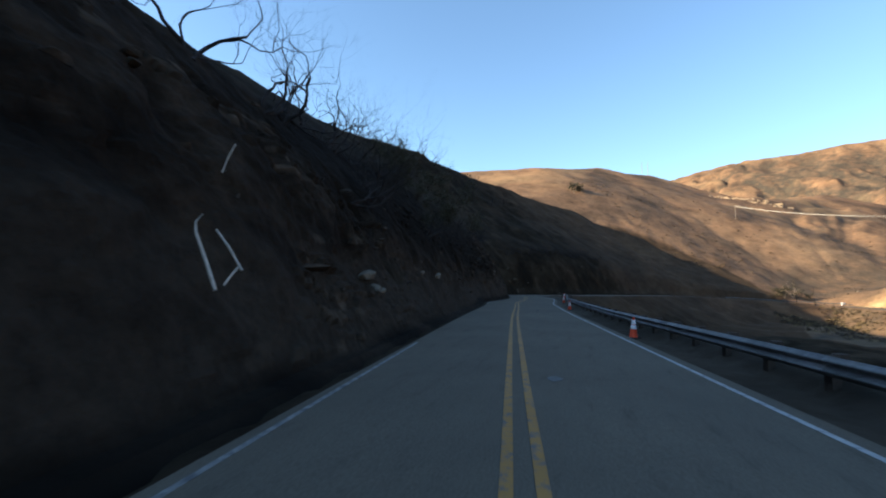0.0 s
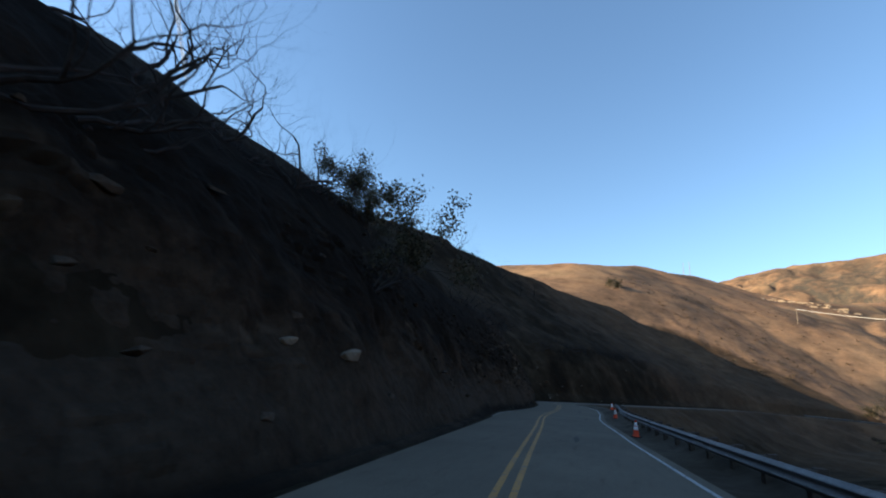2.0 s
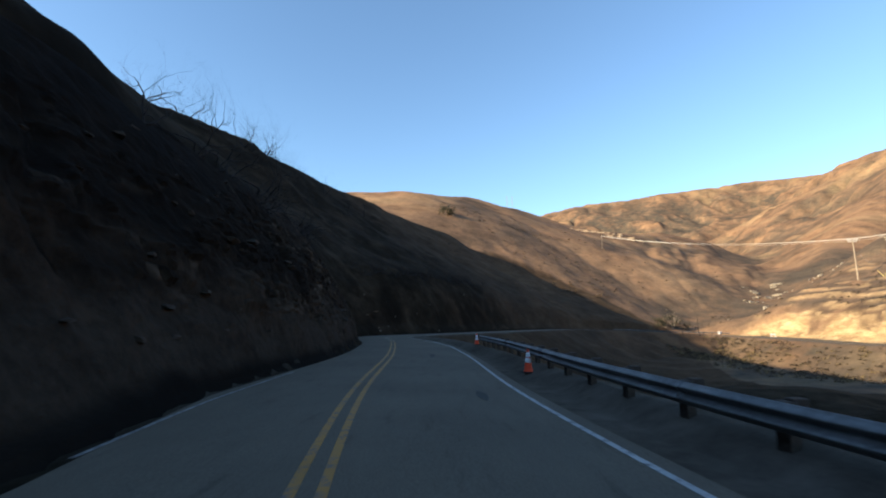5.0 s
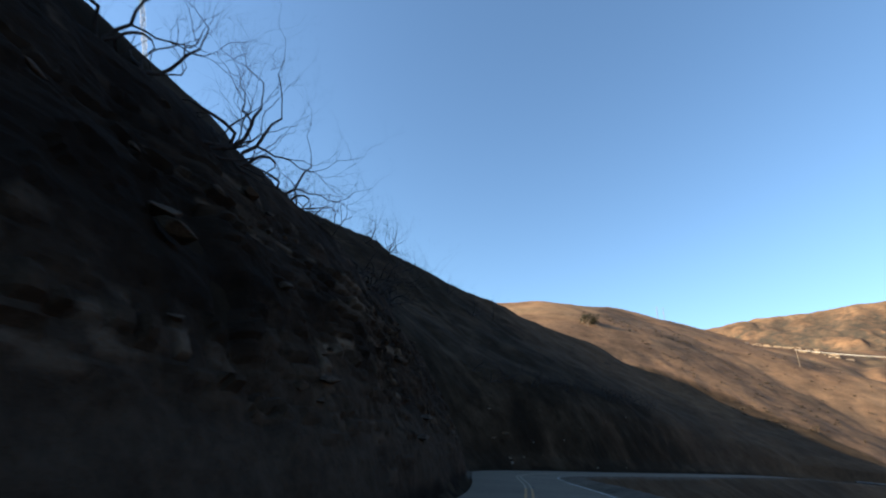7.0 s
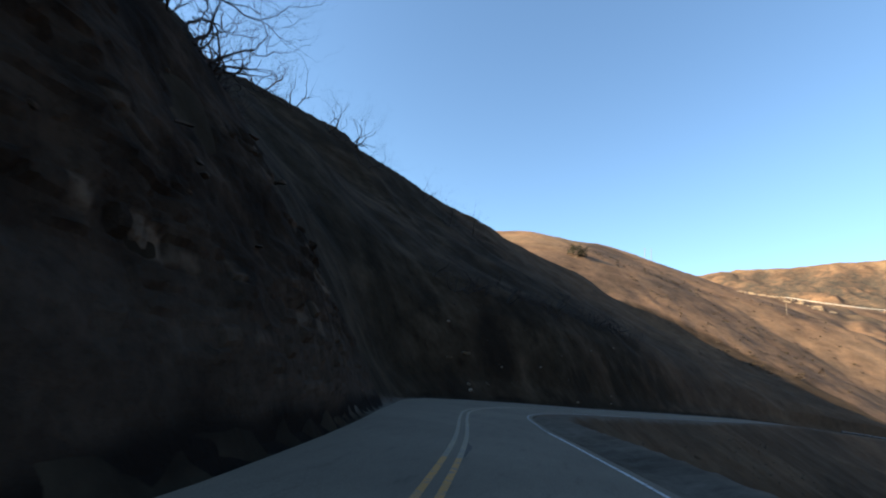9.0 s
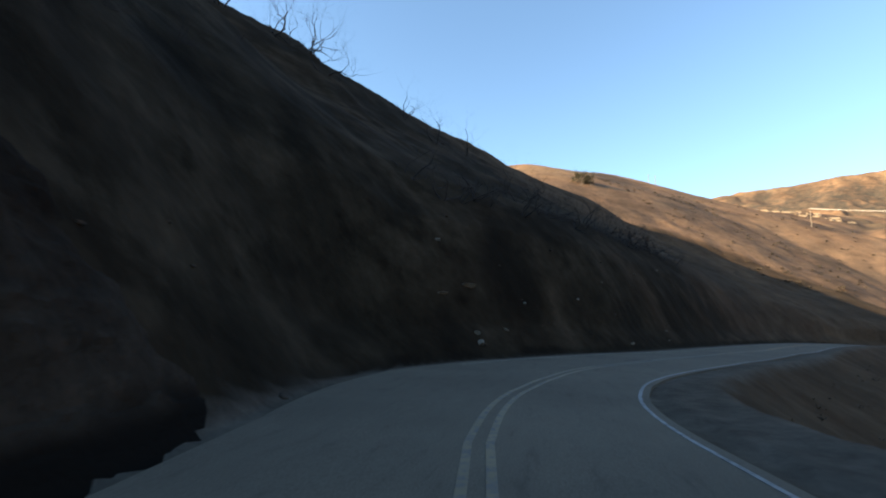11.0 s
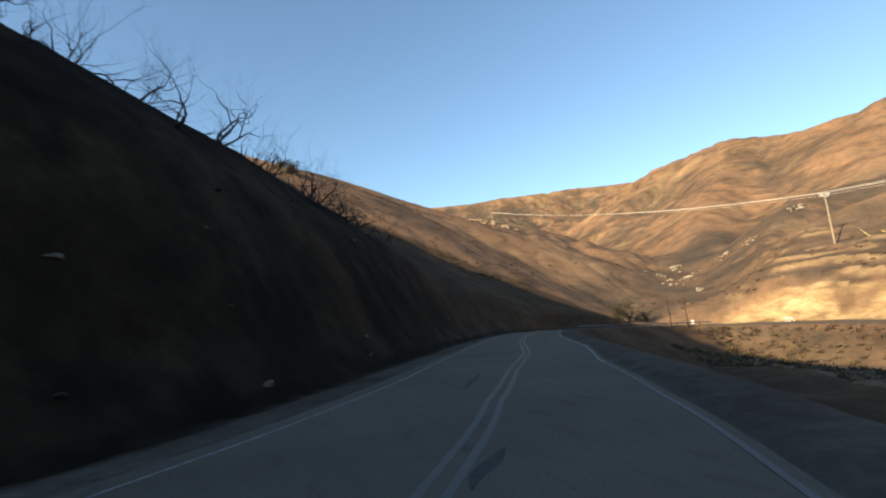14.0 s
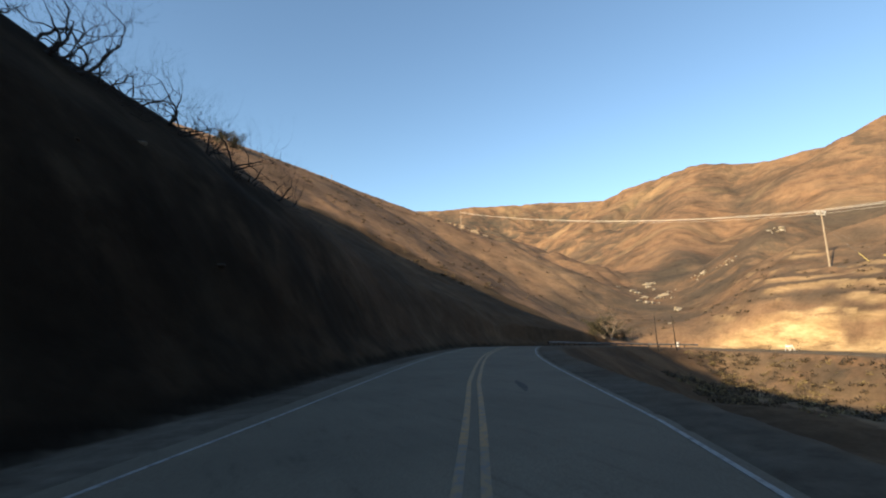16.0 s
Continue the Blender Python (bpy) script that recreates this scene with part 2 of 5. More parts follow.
M_DEADWOOD = speckled("bleached_dead_wood", (0.30, 0.27, 0.23), (0.50, 0.46, 0.40), 3.0, 0.9)
M_LEAF = speckled("scorched_leaves", (0.028, 0.03, 0.018), (0.07, 0.06, 0.035), 1.5, 0.8)
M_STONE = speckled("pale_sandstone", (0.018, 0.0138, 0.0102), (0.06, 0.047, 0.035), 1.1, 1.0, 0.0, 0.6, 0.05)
M_SLAB = speckled("bleached_sandstone", (0.085, 0.073, 0.056), (0.155, 0.136, 0.107), 1.4, 1.0, 0.0, 0.6, 0.05)
M_WHITESTONE = speckled("white_rock", (0.3, 0.25, 0.185), (0.5, 0.435, 0.33), 0.5, 0.95, 0.0, 0.6, 0.1)
M_POLE = speckled("weathered_pole_wood", (0.24, 0.19, 0.14), (0.38, 0.31, 0.23), 0.8, 0.9)
M_WIRE = speckled("aluminium_cable", (0.50, 0.47, 0.41), (0.62, 0.58, 0.52), 0.3, 0.5, 0.0, 0.0)
M_GRASS = speckled("dry_grass", (0.10, 0.075, 0.04), (0.22, 0.17, 0.09), 2.0, 0.9)
M_CLIFF = speckled("tan_cliff_rock", (0.23, 0.165, 0.105), (0.37, 0.28, 0.19), 0.4, 0.95, 0.0, 0.6, 0.2)
M_GUARD = speckled("yellow_plastic_guard", (0.52, 0.42, 0.12), (0.64, 0.53, 0.19), 3.0, 0.5, 0.0, 0.05, 0.003)
M_TAR = speckled("road_tar", (0.038, 0.037, 0.035), (0.07, 0.067, 0.061), 3.0, 0.97)
M_PATCH = speckled("pale_road_patch", (0.095, 0.096, 0.098), (0.135, 0.135, 0.132), 3.0, 0.85)
M_BRUSH = speckled("burnt_brush", (0.03, 0.025, 0.02), (0.10, 0.075, 0.05), 1.0, 0.95)


def vapour_material():
    m, n, l, b = mat("vapour", 1.0)
    t = noise_node(n, l, 0.012, 4.0)
    b.inputs["Base Color"].default_value = (0.9, 0.92, 0.95, 1.0)
    l.new(ramp(n, l, t.outputs[0], [(0.3, (0.05,) * 3), (0.7, (0.5,) * 3)]).outputs[0], b.inputs["Alpha"])
    return m


M_TRAIL = vapour_material()


# ---- meshes ----
def part(name, bm, material, parent=None, label="", smooth=False):
    me = bpy.data.meshes.new(name)
    bm.to_mesh(me)
    bm.free()
    me.materials.append(material)
    if smooth:
        me.polygons.foreach_set("use_smooth", [True] * len(me.polygons))
    ob = new(name, me)
    ob.parent = parent
    if label:
        ob["label"] = label
    return ob


def mesh_part(name, verts, faces, material, parent=None, label="", smooth=False):
    me = bpy.data.meshes.new(name)
    me.from_pydata([tuple(map(float, v)) for v in verts], [], [tuple(map(int, f)) for f in faces])
    me.materials.append(material)
    if smooth:
        me.polygons.foreach_set("use_smooth", [True] * len(me.polygons))
    ob = new(name, me)
    ob.parent = parent
    if label:
        ob["label"] = label
    return ob


def hashed(ix, iy, seed):
    h = (ix * 374761393 + iy * 668265263 + seed * 1274126177) & 0xFFFFFFFF
    h = ((h ^ (h >> 13)) * 1274126177) & 0xFFFFFFFF
    return ((h ^ (h >> 16)) & 0xFFFF) / 65535.0


def value_noise(x, y, seed=0):
    ix, iy = np.floor(x).astype(np.int64), np.floor(y).astype(np.int64)
    fx, fy = x - ix, y - iy
    fx, fy = fx * fx * (3 - 2 * fx), fy * fy * (3 - 2 * fy)
    a, b = hashed(ix, iy, seed), hashed(ix + 1, iy, seed)
    c, d = hashed(ix, iy + 1, seed), hashed(ix + 1, iy + 1, seed)
    return (a + (b - a) * fx) * (1 - fy) + (c + (d - c) * fx) * fy


def fbm(x, y, octaves=5, seed=0, gain=0.5):
    out, amp, tot = 0.0, 1.0, 0.0
    for k in range(octaves):
        out = out + amp * (value_noise(x * 2**k + 17.3 * k, y * 2**k - 9.1 * k, seed + k) * 2 - 1)
        tot += amp
        amp *= gain
    return out / tot


def smoothstep(a, b, x):
    t = np.clip((x - a) / (b - a), 0, 1)
    return t * t * (3 - 2 * t)


# ---- the road's line: centre of the double yellow, then across the valley head and back along the far bank ----
CENTRE = [(10.5, -100), (6.5, -60), (2.4, -20), (0.1, 0), (-1.05, 9.5), (-2.8, 24.4), (-4.2, 38), (-5.45, 50), (-6.1, 65), (-7.7, 83.5), (-9.3, 94),
          (-10.0, 100), (-9.5, 104.5), (-8.2, 108.3), (-6.1, 112.4), (-2.8, 118.1), (1.2, 123.8), (8.3, 136.4), (22, 160), (36, 178),
          (55, 193), (75, 202), (90, 202), (98, 193), (99, 178), (97, 158), (104, 132), (125, 105), (160, 80)]


def catmull(pts, n):
    p = np.array(pts, float)
    p = np.vstack([2 * p[0] - p[1], p, 2 * p[-1] - p[-2]])
    t = (np.arange(n) / n)[:, None]
    out = [0.5 * (2 * p[i] + (p[i + 1] - p[i - 1]) * t + (2 * p[i - 1] - 5 * p[i] + 4 * p[i + 1] - p[i + 2]) * t**2
                  + (3 * p[i] - p[i - 1] - 3 * p[i + 1] + p[i + 2]) * t**3) for i in range(1, len(p) - 2)]
    return np.vstack([*out, p[-2:-1]])


dense = catmull(CENTRE, 40)
run = np.r_[0, np.cumsum(np.hypot(*np.diff(dense, axis=0).T))]
ARC = np.arange(0, run[-1], 0.75)
LINE = np.stack([np.interp(ARC, run, dense[:, k]) for k in (0, 1)], 1)
ARC = ARC - ARC[np.argmin((LINE**2).sum(1))]
TANG = np.gradient(LINE, axis=0)
TANG /= np.hypot(*TANG.T)[:, None]
BEND = np.gradient(np.unwrap(np.arctan2(TANG[:, 1], TANG[:, 0])), 0.75)
BEND = np.convolve(np.pad(BEND, 8, mode="edge"), np.ones(17) / 17, mode="valid")


def road_z(s):
    return np.interp(s, [-200, 185, 225, 262, 330, 500], [0, 0, -1.2, -2.9, -4.0, -7.0])


def along(s):
    """Place and direction of the centre line at arc length s."""
    p = np.array([np.interp(s, ARC, LINE[:, k]) for k in (0, 1)])
    t = np.array([np.interp(s, ARC, TANG[:, k]) for k in (0, 1)])
    return p, t / np.hypot(*t)


def beside(s, d):
    """World x, y at arc length s, d metres to the left of the centre line."""
    p, t = along(s)
    return p[0] - t[1] * d, p[1] + t[0] * d


def road_coords(x, y):
    """Arc length and signed distance to the left, for arrays of places."""
    s, d = np.full(x.shape, 1e9), np.full(x.shape, 1e9)
    for k in range(0, len(x), 4000):
        px = np.stack([x[k:k + 4000], y[k:k + 4000]], 1)
        q = ((px[:, None, :] - LINE[None, ::2]) ** 2).sum(2)
        i = q.argmin(1) * 2
        v = px - LINE[i]
        side = TANG[i][:, 0] * v[:, 1] - TANG[i][:, 1] * v[:, 0]
        s[k:k + 4000] = ARC[i] + np.clip((v * TANG[i]).sum(1) / np.maximum(1 - BEND[i] * side, 0.3), -1.2, 1.2)
        d[k:k + 4000] = np.sign(side) * np.hypot(v[:, 0], v[:, 1])
    return s, d


# ---- landform: cross sections of the hillside left of the road, by station: height at these distances from the centre line ----
OUT = [4.6, 6.5, 8.5, 11.0, 15.0, 24.0, 40.0, 60.0, 85.0, 130.0]
CUT_WALL = {
    -100: (0.0, 3.6, 6.6, 9.7, 12.0, 17.0, 25.0, 35.0, 38.0, 30.0),
    20: (0.0, 3.6, 6.6, 9.8, 12.2, 17.4, 25.5, 35.0, 38.0, 30.0),
    42: (0.0, 4.0, 7.6, 11.3, 14.0, 19.5, 28.0, 38.0, 41.0, 32.0),
    60: (1.0, 5.0, 8.5, 11.9, 15.0, 21.5, 31.0, 42.0, 45.0, 34.0),
}
ROCKY_CUT = {
    77: (1.4, 5.6, 9.1, 12.5, 15.4, 22.0, 32.5, 44.0, 46.5, 35.5),
    86: (1.6, 5.7, 9.1, 12.2, 15.1, 22.0, 33.0, 45.0, 47.0, 36.0),
    97: (0.4, 3.5, 6.8, 10.5, 14.8, 23.0, 34.0, 47.0, 48.0, 36.0),
    106: (0.0, 1.8, 5.0, 9.0, 13.8, 22.8, 34.0, 47.5, 48.0, 36.0),
}
BEND_SLOPE = {
    114: (0.0, 1.6, 4.8, 8.4, 12.4, 19.0, 30.0, 47.6, 47.0, 35.0),
    135: (0.0, 1.6, 4.8, 8.4, 12.3, 17.2, 27.2, 45.3, 45.0, 33.0),
    165: (0.0, 1.6, 4.8, 8.1, 11.8, 16.6, 26.5, 43.3, 42.0, 32.0),
    195: (0.0, 1.6, 4.2, 6.8, 9.6, 15.2, 24.5, 38.8, 36.0, 28.0),
}
SPUR_NOSE = {
    213: (0.0, 1.0, 2.8, 4.8, 7.0, 11.5, 19.0, 31.0, 28.0, 22.0),
    228: (0.0, 0.2, 1.0, 2.0, 3.4, 6.6, 13.4, 23.5, 21.0, 18.0),
    241: (0.0, 0.0, 0.3, 0.8, 1.4, 3.4, 8.4, 15.5, 14.0, 14.0),
    251: (0.0, 0.0, 0.2, 0.6, 1.0, 1.8, 3.4, 7.5, 8.0, 12.0),
}
FAR_BANK = {
    257: (0.0, 0.3, 1.2, 2.4, 3.6, 5.5, 7.0, 9.0, 13.0, 22.0),
    266: (0.0, 1.8, 4.5, 7.5, 9.8, 14.0, 18.0, 25.0, 38.0, 55.0),
    330: (0.0, 1.8, 4.5, 7.5, 10.0, 14.5, 19.0, 26.0, 38.0, 55.0),
    480: (0.0, 1.8, 4.5, 7.5, 10.0, 14.5, 19.0, 26.0, 38.0, 55.0),
}
SECTIONS = {**CUT_WALL, **ROCKY_CUT, **BEND_SLOPE, **SPUR_NOSE, **FAR_BANK}
STATION = np.array(sorted(SECTIONS), float)
TABLE = np.array([SECTIONS[k] for k in sorted(SECTIONS)])

# crest lines of the hills round the valley: x, y, height; then the fall of their flanks
SUNLIT_HILL = ([(-420, 250, 60), (-250, 320, 72), (-110, 338, 84), (-25, 346, 88), (22, 414, 100), (67, 490, 112), (120, 640, 128), (200, 900, 170)], 0.47)
SADDLE = ([(22, 414, 100), (105, 400, 66), (150, 430, 74), (230, 540, 96)], 0.40)
SKYLINE = ([(250, 1420, 300), (324, 1362, 312), (421, 1335, 330), (518, 1301, 333), (603, 1264, 344), (700, 1230, 346), (807, 1185, 352), (860, 1020, 318), (980, 900, 330)], 0.5)
EAST_RIDGE = ([(860, 1020, 300), (644, 746, 247), (628, 612, 238), (611, 552, 225), (616, 490, 206), (625, 432, 203), (650, 380, 226), (640, 250, 200), (620, 0, 180), (560, -300, 150)], 0.56)
UPPER_SPUR = ([(628, 612, 238), (430, 470, 125), (300, 380, 70), (215, 300, 34)], 0.52)
LOWER_SPUR = ([(616, 490, 206), (420, 330, 100), (260, 240, 46), (160, 210, 20)], 0.42)
SOUTH_SPUR = ([(620, 100, 185), (380, 60, 80), (240, 60, 30)], 0.36)
RIDGES = [SUNLIT_HILL, SADDLE, SKYLINE, EAST_RIDGE, UPPER_SPUR, LOWER_SPUR, SOUTH_SPUR]
RAVINE = [(99, 212, -3.5), (110, 222, -0.8), (122, 229, 2.2), (140, 231, 7.0), (160, 229, 13.0), (185, 226, 21.0), (215, 230, 32.0)]
SAGE_BANK = [(104, 236, 0), (128, 246, 0), (160, 248, 0), (200, 246, 0), (250, 262, 0)]


def crest_height(x, y, pts, fall):
    """Height of one ridge, and the distance from its crest."""
    best, off = np.full(x.shape, -1e9), np.full(x.shape, 1e9)
    for (x0, y0, z0), (x1, y1, z1) in zip(pts[:-1], pts[1:]):
        dx, dy = x1 - x0, y1 - y0
        t = np.clip(((x - x0) * dx + (y - y0) * dy) / (dx * dx + dy * dy), 0, 1)
        dist = np.hypot(x - x0 - t * dx, y - y0 - t * dy)
        h = z0 + t * (z1 - z0) - fall * (np.sqrt(dist**2 + 10.0**2) - 10.0)
        off = np.minimum(off, dist)
        best = np.maximum(best, h)
    return best, off


def soft_max(a, b, k):
    return np.maximum(a, b) + np.maximum(k - np.abs(a - b), 0) ** 2 / (4 * k)


def section_height(s, d):
    """Height above the road of the left-hand ground, from the cross sections."""
    j = np.clip(np.searchsorted(STATION, s) - 1, 0, len(STATION) - 2)
    u = np.clip((s - STATION[j]) / (STATION[j + 1] - STATION[j]), 0, 1)
    u = u * u * (3 - 2 * u)
    o = np.array([4.2, *OUT])
    tab = np.hstack([np.zeros((len(STATION), 1)), TABLE])
    i = np.clip(np.searchsorted(o, d) - 1, 0, len(o) - 2)
    v = np.clip((d - o[i]) / (o[i + 1] - o[i]), 0, 1)
    lo = tab[j, i] * (1 - v) + tab[j, i + 1] * v
    hi = tab[j + 1, i] * (1 - v) + tab[j + 1, i + 1] * v
    return lo * (1 - u) + hi * u


def toe_shift(s):
    return np.interp(s, [-100, 0, 45, 52, 60, 68, 82, 90, 99, 107, 125, 145, 500], [-0.9, -0.9, -0.9, -0.5, -0.9, -1.3, -1.3, -0.8, -0.3, 1.0, 1.3, 1.3, 0.8])


def face_top(s):
    """How far from the centre line the broken rock of the cut reaches."""
    return np.interp(s, [-10, 45, 58, 90, 110], [11.8, 11.8, 10.2, 10.2, 8.6])


def landform(x, y, detail=True, bare=True):
    """Height of the ground, and how rocky, charred and shade-darkened, and pale it is."""
    s, d = road_coords(x, y)
    zr = road_z(s)
    toe = toe_shift(s)
    dl = d - toe * smoothstep(12, 5, d)
    left = zr + section_height(s, np.maximum(dl, 4.2))
    # right of the road: shoulder, then down to the valley floor
    r = -d
    edge = np.interp(s, [-100, 70, 90, 105, 113, 118, 130, 145, 200, 500], [5.6, 5.6, 5.4, 4.9, 4.7, 4.7, 4.7, 4.8, 5.5, 6.0])
    floor = -9.5 + 2.5 * fbm(x / 45, y / 45, 3, 5)
    right = np.maximum(zr - 0.62 * np.maximum(r - edge, 0), floor) + np.interp(s, [80, 100], [0.2, 0.05]) * smoothstep(edge - 0.9, edge - 0.2, r) * smoothstep(edge + 1.4, edge, r)
    right = soft_max(right, floor, 3.0) * (r > edge + 3) + right * (r <= edge + 3)
    near = np.where(d > 0, left, right)
    flat = np.abs(d) < 4.2
    far, off_crest = np.full(x.shape, -9.5), np.full(x.shape, 1e9)
    for pts, fall in RIDGES:
        h, off = crest_height(x, y, pts, fall)
        off_crest = np.minimum(off_crest, off)
        far = soft_max(far, h, 10.0)
    dist = np.hypot(x - 40, y - 120)
    calm = smoothstep(60, 130, x)
    hollow = np.zeros(x.shape)
    if detail:
        # gullies that drain the slopes towards the head of the valley
        way = np.arctan2(y - 190, x - 100) + 0.22 * fbm(x / 110, y / 110, 4, 3)
        reach = np.hypot(x - 100, y - 190)
        g = [np.abs(value_noise(way * f + 40, np.log(reach + 30) * 1.5 + 3.1 * k, 300 + k) * 2 - 1) for k, f in enumerate((9.0, 23.0, 60.0))]
        deep, depth = smoothstep(4, 75, off_crest), (0.06 + 1.2 * smoothstep(95, 190, x)) * np.clip(0.8 + 0.9 * fbm(x / 130, y / 130, 3, 23), 0.15, 1.5)
        cut = 11 * (1 - smoothstep(0, 0.75, g[0])) * np.clip(reach / 350, 0.3, 1.6) + 3.2 * (1 - smoothstep(0, 0.8, g[1])) * smoothstep(60, 200, reach) + 0.9 * (1 - g[2]) * smoothstep(150, 260, reach)
        far = far - depth * cut * (0.15 + 0.85 * deep) * smoothstep(-5, 25, far) + (0.3 + 2.2 * smoothstep(95, 190, x)) * smoothstep(20, 100, far)
        hollow = np.clip((1 - smoothstep(0, 0.5, g[0])) * 0.75 + 0.6 * (1 - smoothstep(0, 0.45, g[1])) + 0.4 * (1 - smoothstep(0, 0.4, g[2])), 0, 1) * (0.25 + 0.75 * deep) * (0.25 + 0.75 * smoothstep(70, 190, x))
        far = far + (0.8 + 1.2 * calm) * fbm(x / 34, y / 34, 4, 21) * smoothstep(0, 60, far)
    away = smoothstep(20, 110, np.abs(d))
    z = np.where(np.abs(d) < 8, near, soft_max(near, far - 14 * (1 - away), 5.0))
    # the ravine that comes down beside the sunlit knoll
    floor_z, off = crest_height(x, y, RAVINE, 0.0)
    cleft = smoothstep(42, 10, crest_height(x, y, SAGE_BANK, 0.0)[1] + 16 * fbm(x / 12, y / 12, 5, 25))
    sides = floor_z + 0.62 * np.maximum(off - 1.5, 0) + 1.2 * fbm(x / 7, y / 7, 4, 26)
    z = np.where((np.abs(d) > 9) & (s > 236), -soft_max(-z, -sides - 30 * smoothstep(40, 75, off) - 30 * smoothstep(16, 9, np.abs(d)), 4.0), z)
    off = smoothstep(4.3, 7.5, np.where(d > 0, dl, r - edge + 4.3))
    cut = smoothstep(4.2, 5.2, dl) * smoothstep(17, 10.5, dl) * (d > 0) * smoothstep(420, 400, s)
    bluff = np.interp(s, [-100, -5, 10, 45, 55, 92, 102, 112, 118, 240, 258, 500], [0.7, 0.7, 0.8, 0.9, 1.1, 1.1, 0.5, 0.2, 0.12, 0.1, 0.8, 0.8])
    if detail:
        z = z + cut * bluff * (0.35 * fbm(s / 3.1, dl / 2.0, 3, 31) - 0.2)
        z = z + off * (0.5 * fbm(x / 5.5, y / 5.5, 3, 51, 0.4) + 0.03 * fbm(x / 1.1, y / 1.1, 2, 61)) * np.where(np.abs(d) < 70, 1, 0.5)
        z = z + (1.3 - 0.9 * (1 - calm) * smoothstep(60, 75, d)) * fbm(x / 17, y / 17, 3, 71) * smoothstep(9, 30, np.abs(d)) * (1 - 0.7 * smoothstep(45, 58, d) * smoothstep(75, 62, d))
    z = z + 0.7 * np.exp(-((x + 50) ** 2 + (y - 147) ** 2) / 380)  # swell of the far shoulder
    z = z - 0.45 * smoothstep(96, 106, s) * smoothstep(134, 122, s) * smoothstep(7, 12, d) * smoothstep(60, 30, d)
    if detail and bare:  # room for the rock of the cut
        z = z - 0.9 * smoothstep(4.3, 4.65, dl) * smoothstep(face_top(s), face_top(s) - 1.5, dl) * (d > 0) * smoothstep(-6, -1, s) * smoothstep(96, 89, s)
    if detail:  # ledges on the sunlit bank
        ledge = (z + 4.0 * fbm(x / 22, y / 22, 4, 33)) / 2.6
        tread = (np.floor(ledge) + smoothstep(0.3, 0.95, ledge - np.floor(ledge)) - ledge) * 2.3
        z = z + 0.45 * tread * smoothstep(256, 264, s) * smoothstep(6.0, 9.0, d) * smoothstep(70, 45, d)
        riser = smoothstep(0.45, 0.7, ledge - np.floor(ledge)) * smoothstep(256, 264, s) * smoothstep(7.0, 10.0, d) * smoothstep(75, 50, d) * smoothstep(-0.1, 0.25, fbm(x / 9, y / 9, 5, 34))
    char_shade = np.clip(1.07 + 0.25 * fbm(x / 14, y / 14, 4, 91), 0, 1) * smoothstep(68, 58, np.abs(d))
    # weakened by station, which lightens the farther shaded slope
    char_shade = char_shade * (1 - np.interp(s, [106, 118, 140, 149, 156, 175, 200, 235], [0.0, 0.05, 0.02, 0.02, 0.08, 0.2, 0.25, 0.26]))
    # the dark colour stops where the hill's cast shadow ends
    shade_to = np.interp(s, [205, 216, 226, 237, 240, 246], [66.0, 60.0, 50.0, 32.0, 18.0, 6.0])
    char_shade = char_shade * np.where(d > 0, smoothstep(shade_to + 4, shade_to - 4, d + 4 * fbm(x / 7, y / 7, 3, 93)), (1 - 0.8 * smoothstep(236, 256, s)) * (1 - 0.1 * smoothstep(84, 100, s) * smoothstep(16, 10, r)))
    bank = smoothstep(254, 262, s) * (d > 0) * smoothstep(4.6, 6.0, d) * smoothstep(11.8, 8.2, d + 6.5 * fbm(x / 9, y / 9, 5, 95) - np.interp(s, [262, 275, 285], [-2.2, 0.0, 0.6]))
    straw = smoothstep(240, 255, s) * smoothstep(-5.5, -8.5, d) * smoothstep(-0.25, 0.3, fbm(x / 9, y / 9, 5, 101))
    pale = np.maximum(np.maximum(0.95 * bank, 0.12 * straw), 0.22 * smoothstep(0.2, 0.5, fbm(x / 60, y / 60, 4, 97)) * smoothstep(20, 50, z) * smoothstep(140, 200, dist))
    pale = np.maximum(pale, 0.55 * riser) if detail else pale
    first = np.interp(s, [88, 104], [3.3, 2.8])
    verge = smoothstep(first, first + 0.5, np.abs(d)) * np.where(d > 0, smoothstep(1.4, 0.0, dl - 4.6), smoothstep(0.55, -0.15, r - edge + 0.3 * fbm(x / 1.6, y / 1.6, 3, 96)))
    verge = verge * np.interp(s, [25, 48], [0.4, 1.0])
    verge = verge * np.clip(0.75 + 0.5 * fbm(x / 3, y / 3, 3, 99), 0, 1) * np.where(d > 0, smoothstep(0.05, -0.3, dl - 4.6), 1)
    z = np.where((dl < 4.15) & (d < 6.0) & (r < np.interp(s, [80, 100], [4.75, 3.6])), np.minimum(z, zr - 0.085), z)
    # fully dark along the foot of the cut
    char_shade = np.maximum(char_shade, smoothstep(4.3, 4.5, dl) * smoothstep(5.6, 4.9, dl) * (d > 0) * (s < 250))
    # slopes toe: a shallow dirt ditch
    z = z - 0.12 * smoothstep(3.9, 4.2, dl) * smoothstep(5.0, 4.5, dl) * (d > 0)
    # near-black band along the foot of the cut
    darken = smoothstep(4.15, 4.3, dl) * smoothstep(0.25, -0.25, dl + 0.45 * fbm(x / 2.5, y / 2.5, 3, 98) - np.interp(s, [0, 45, 55, 92, 110], [4.4, 4.4, 4.4, 4.4, 4.8])) * (d > 0) * smoothstep(-30, -10, s) * smoothstep(190, 165, s)
    sage = smoothstep(95, 40, np.hypot((x - 240) * 0.7, y - 262) + 30 * fbm(x / 30, y / 30, 4, 27))
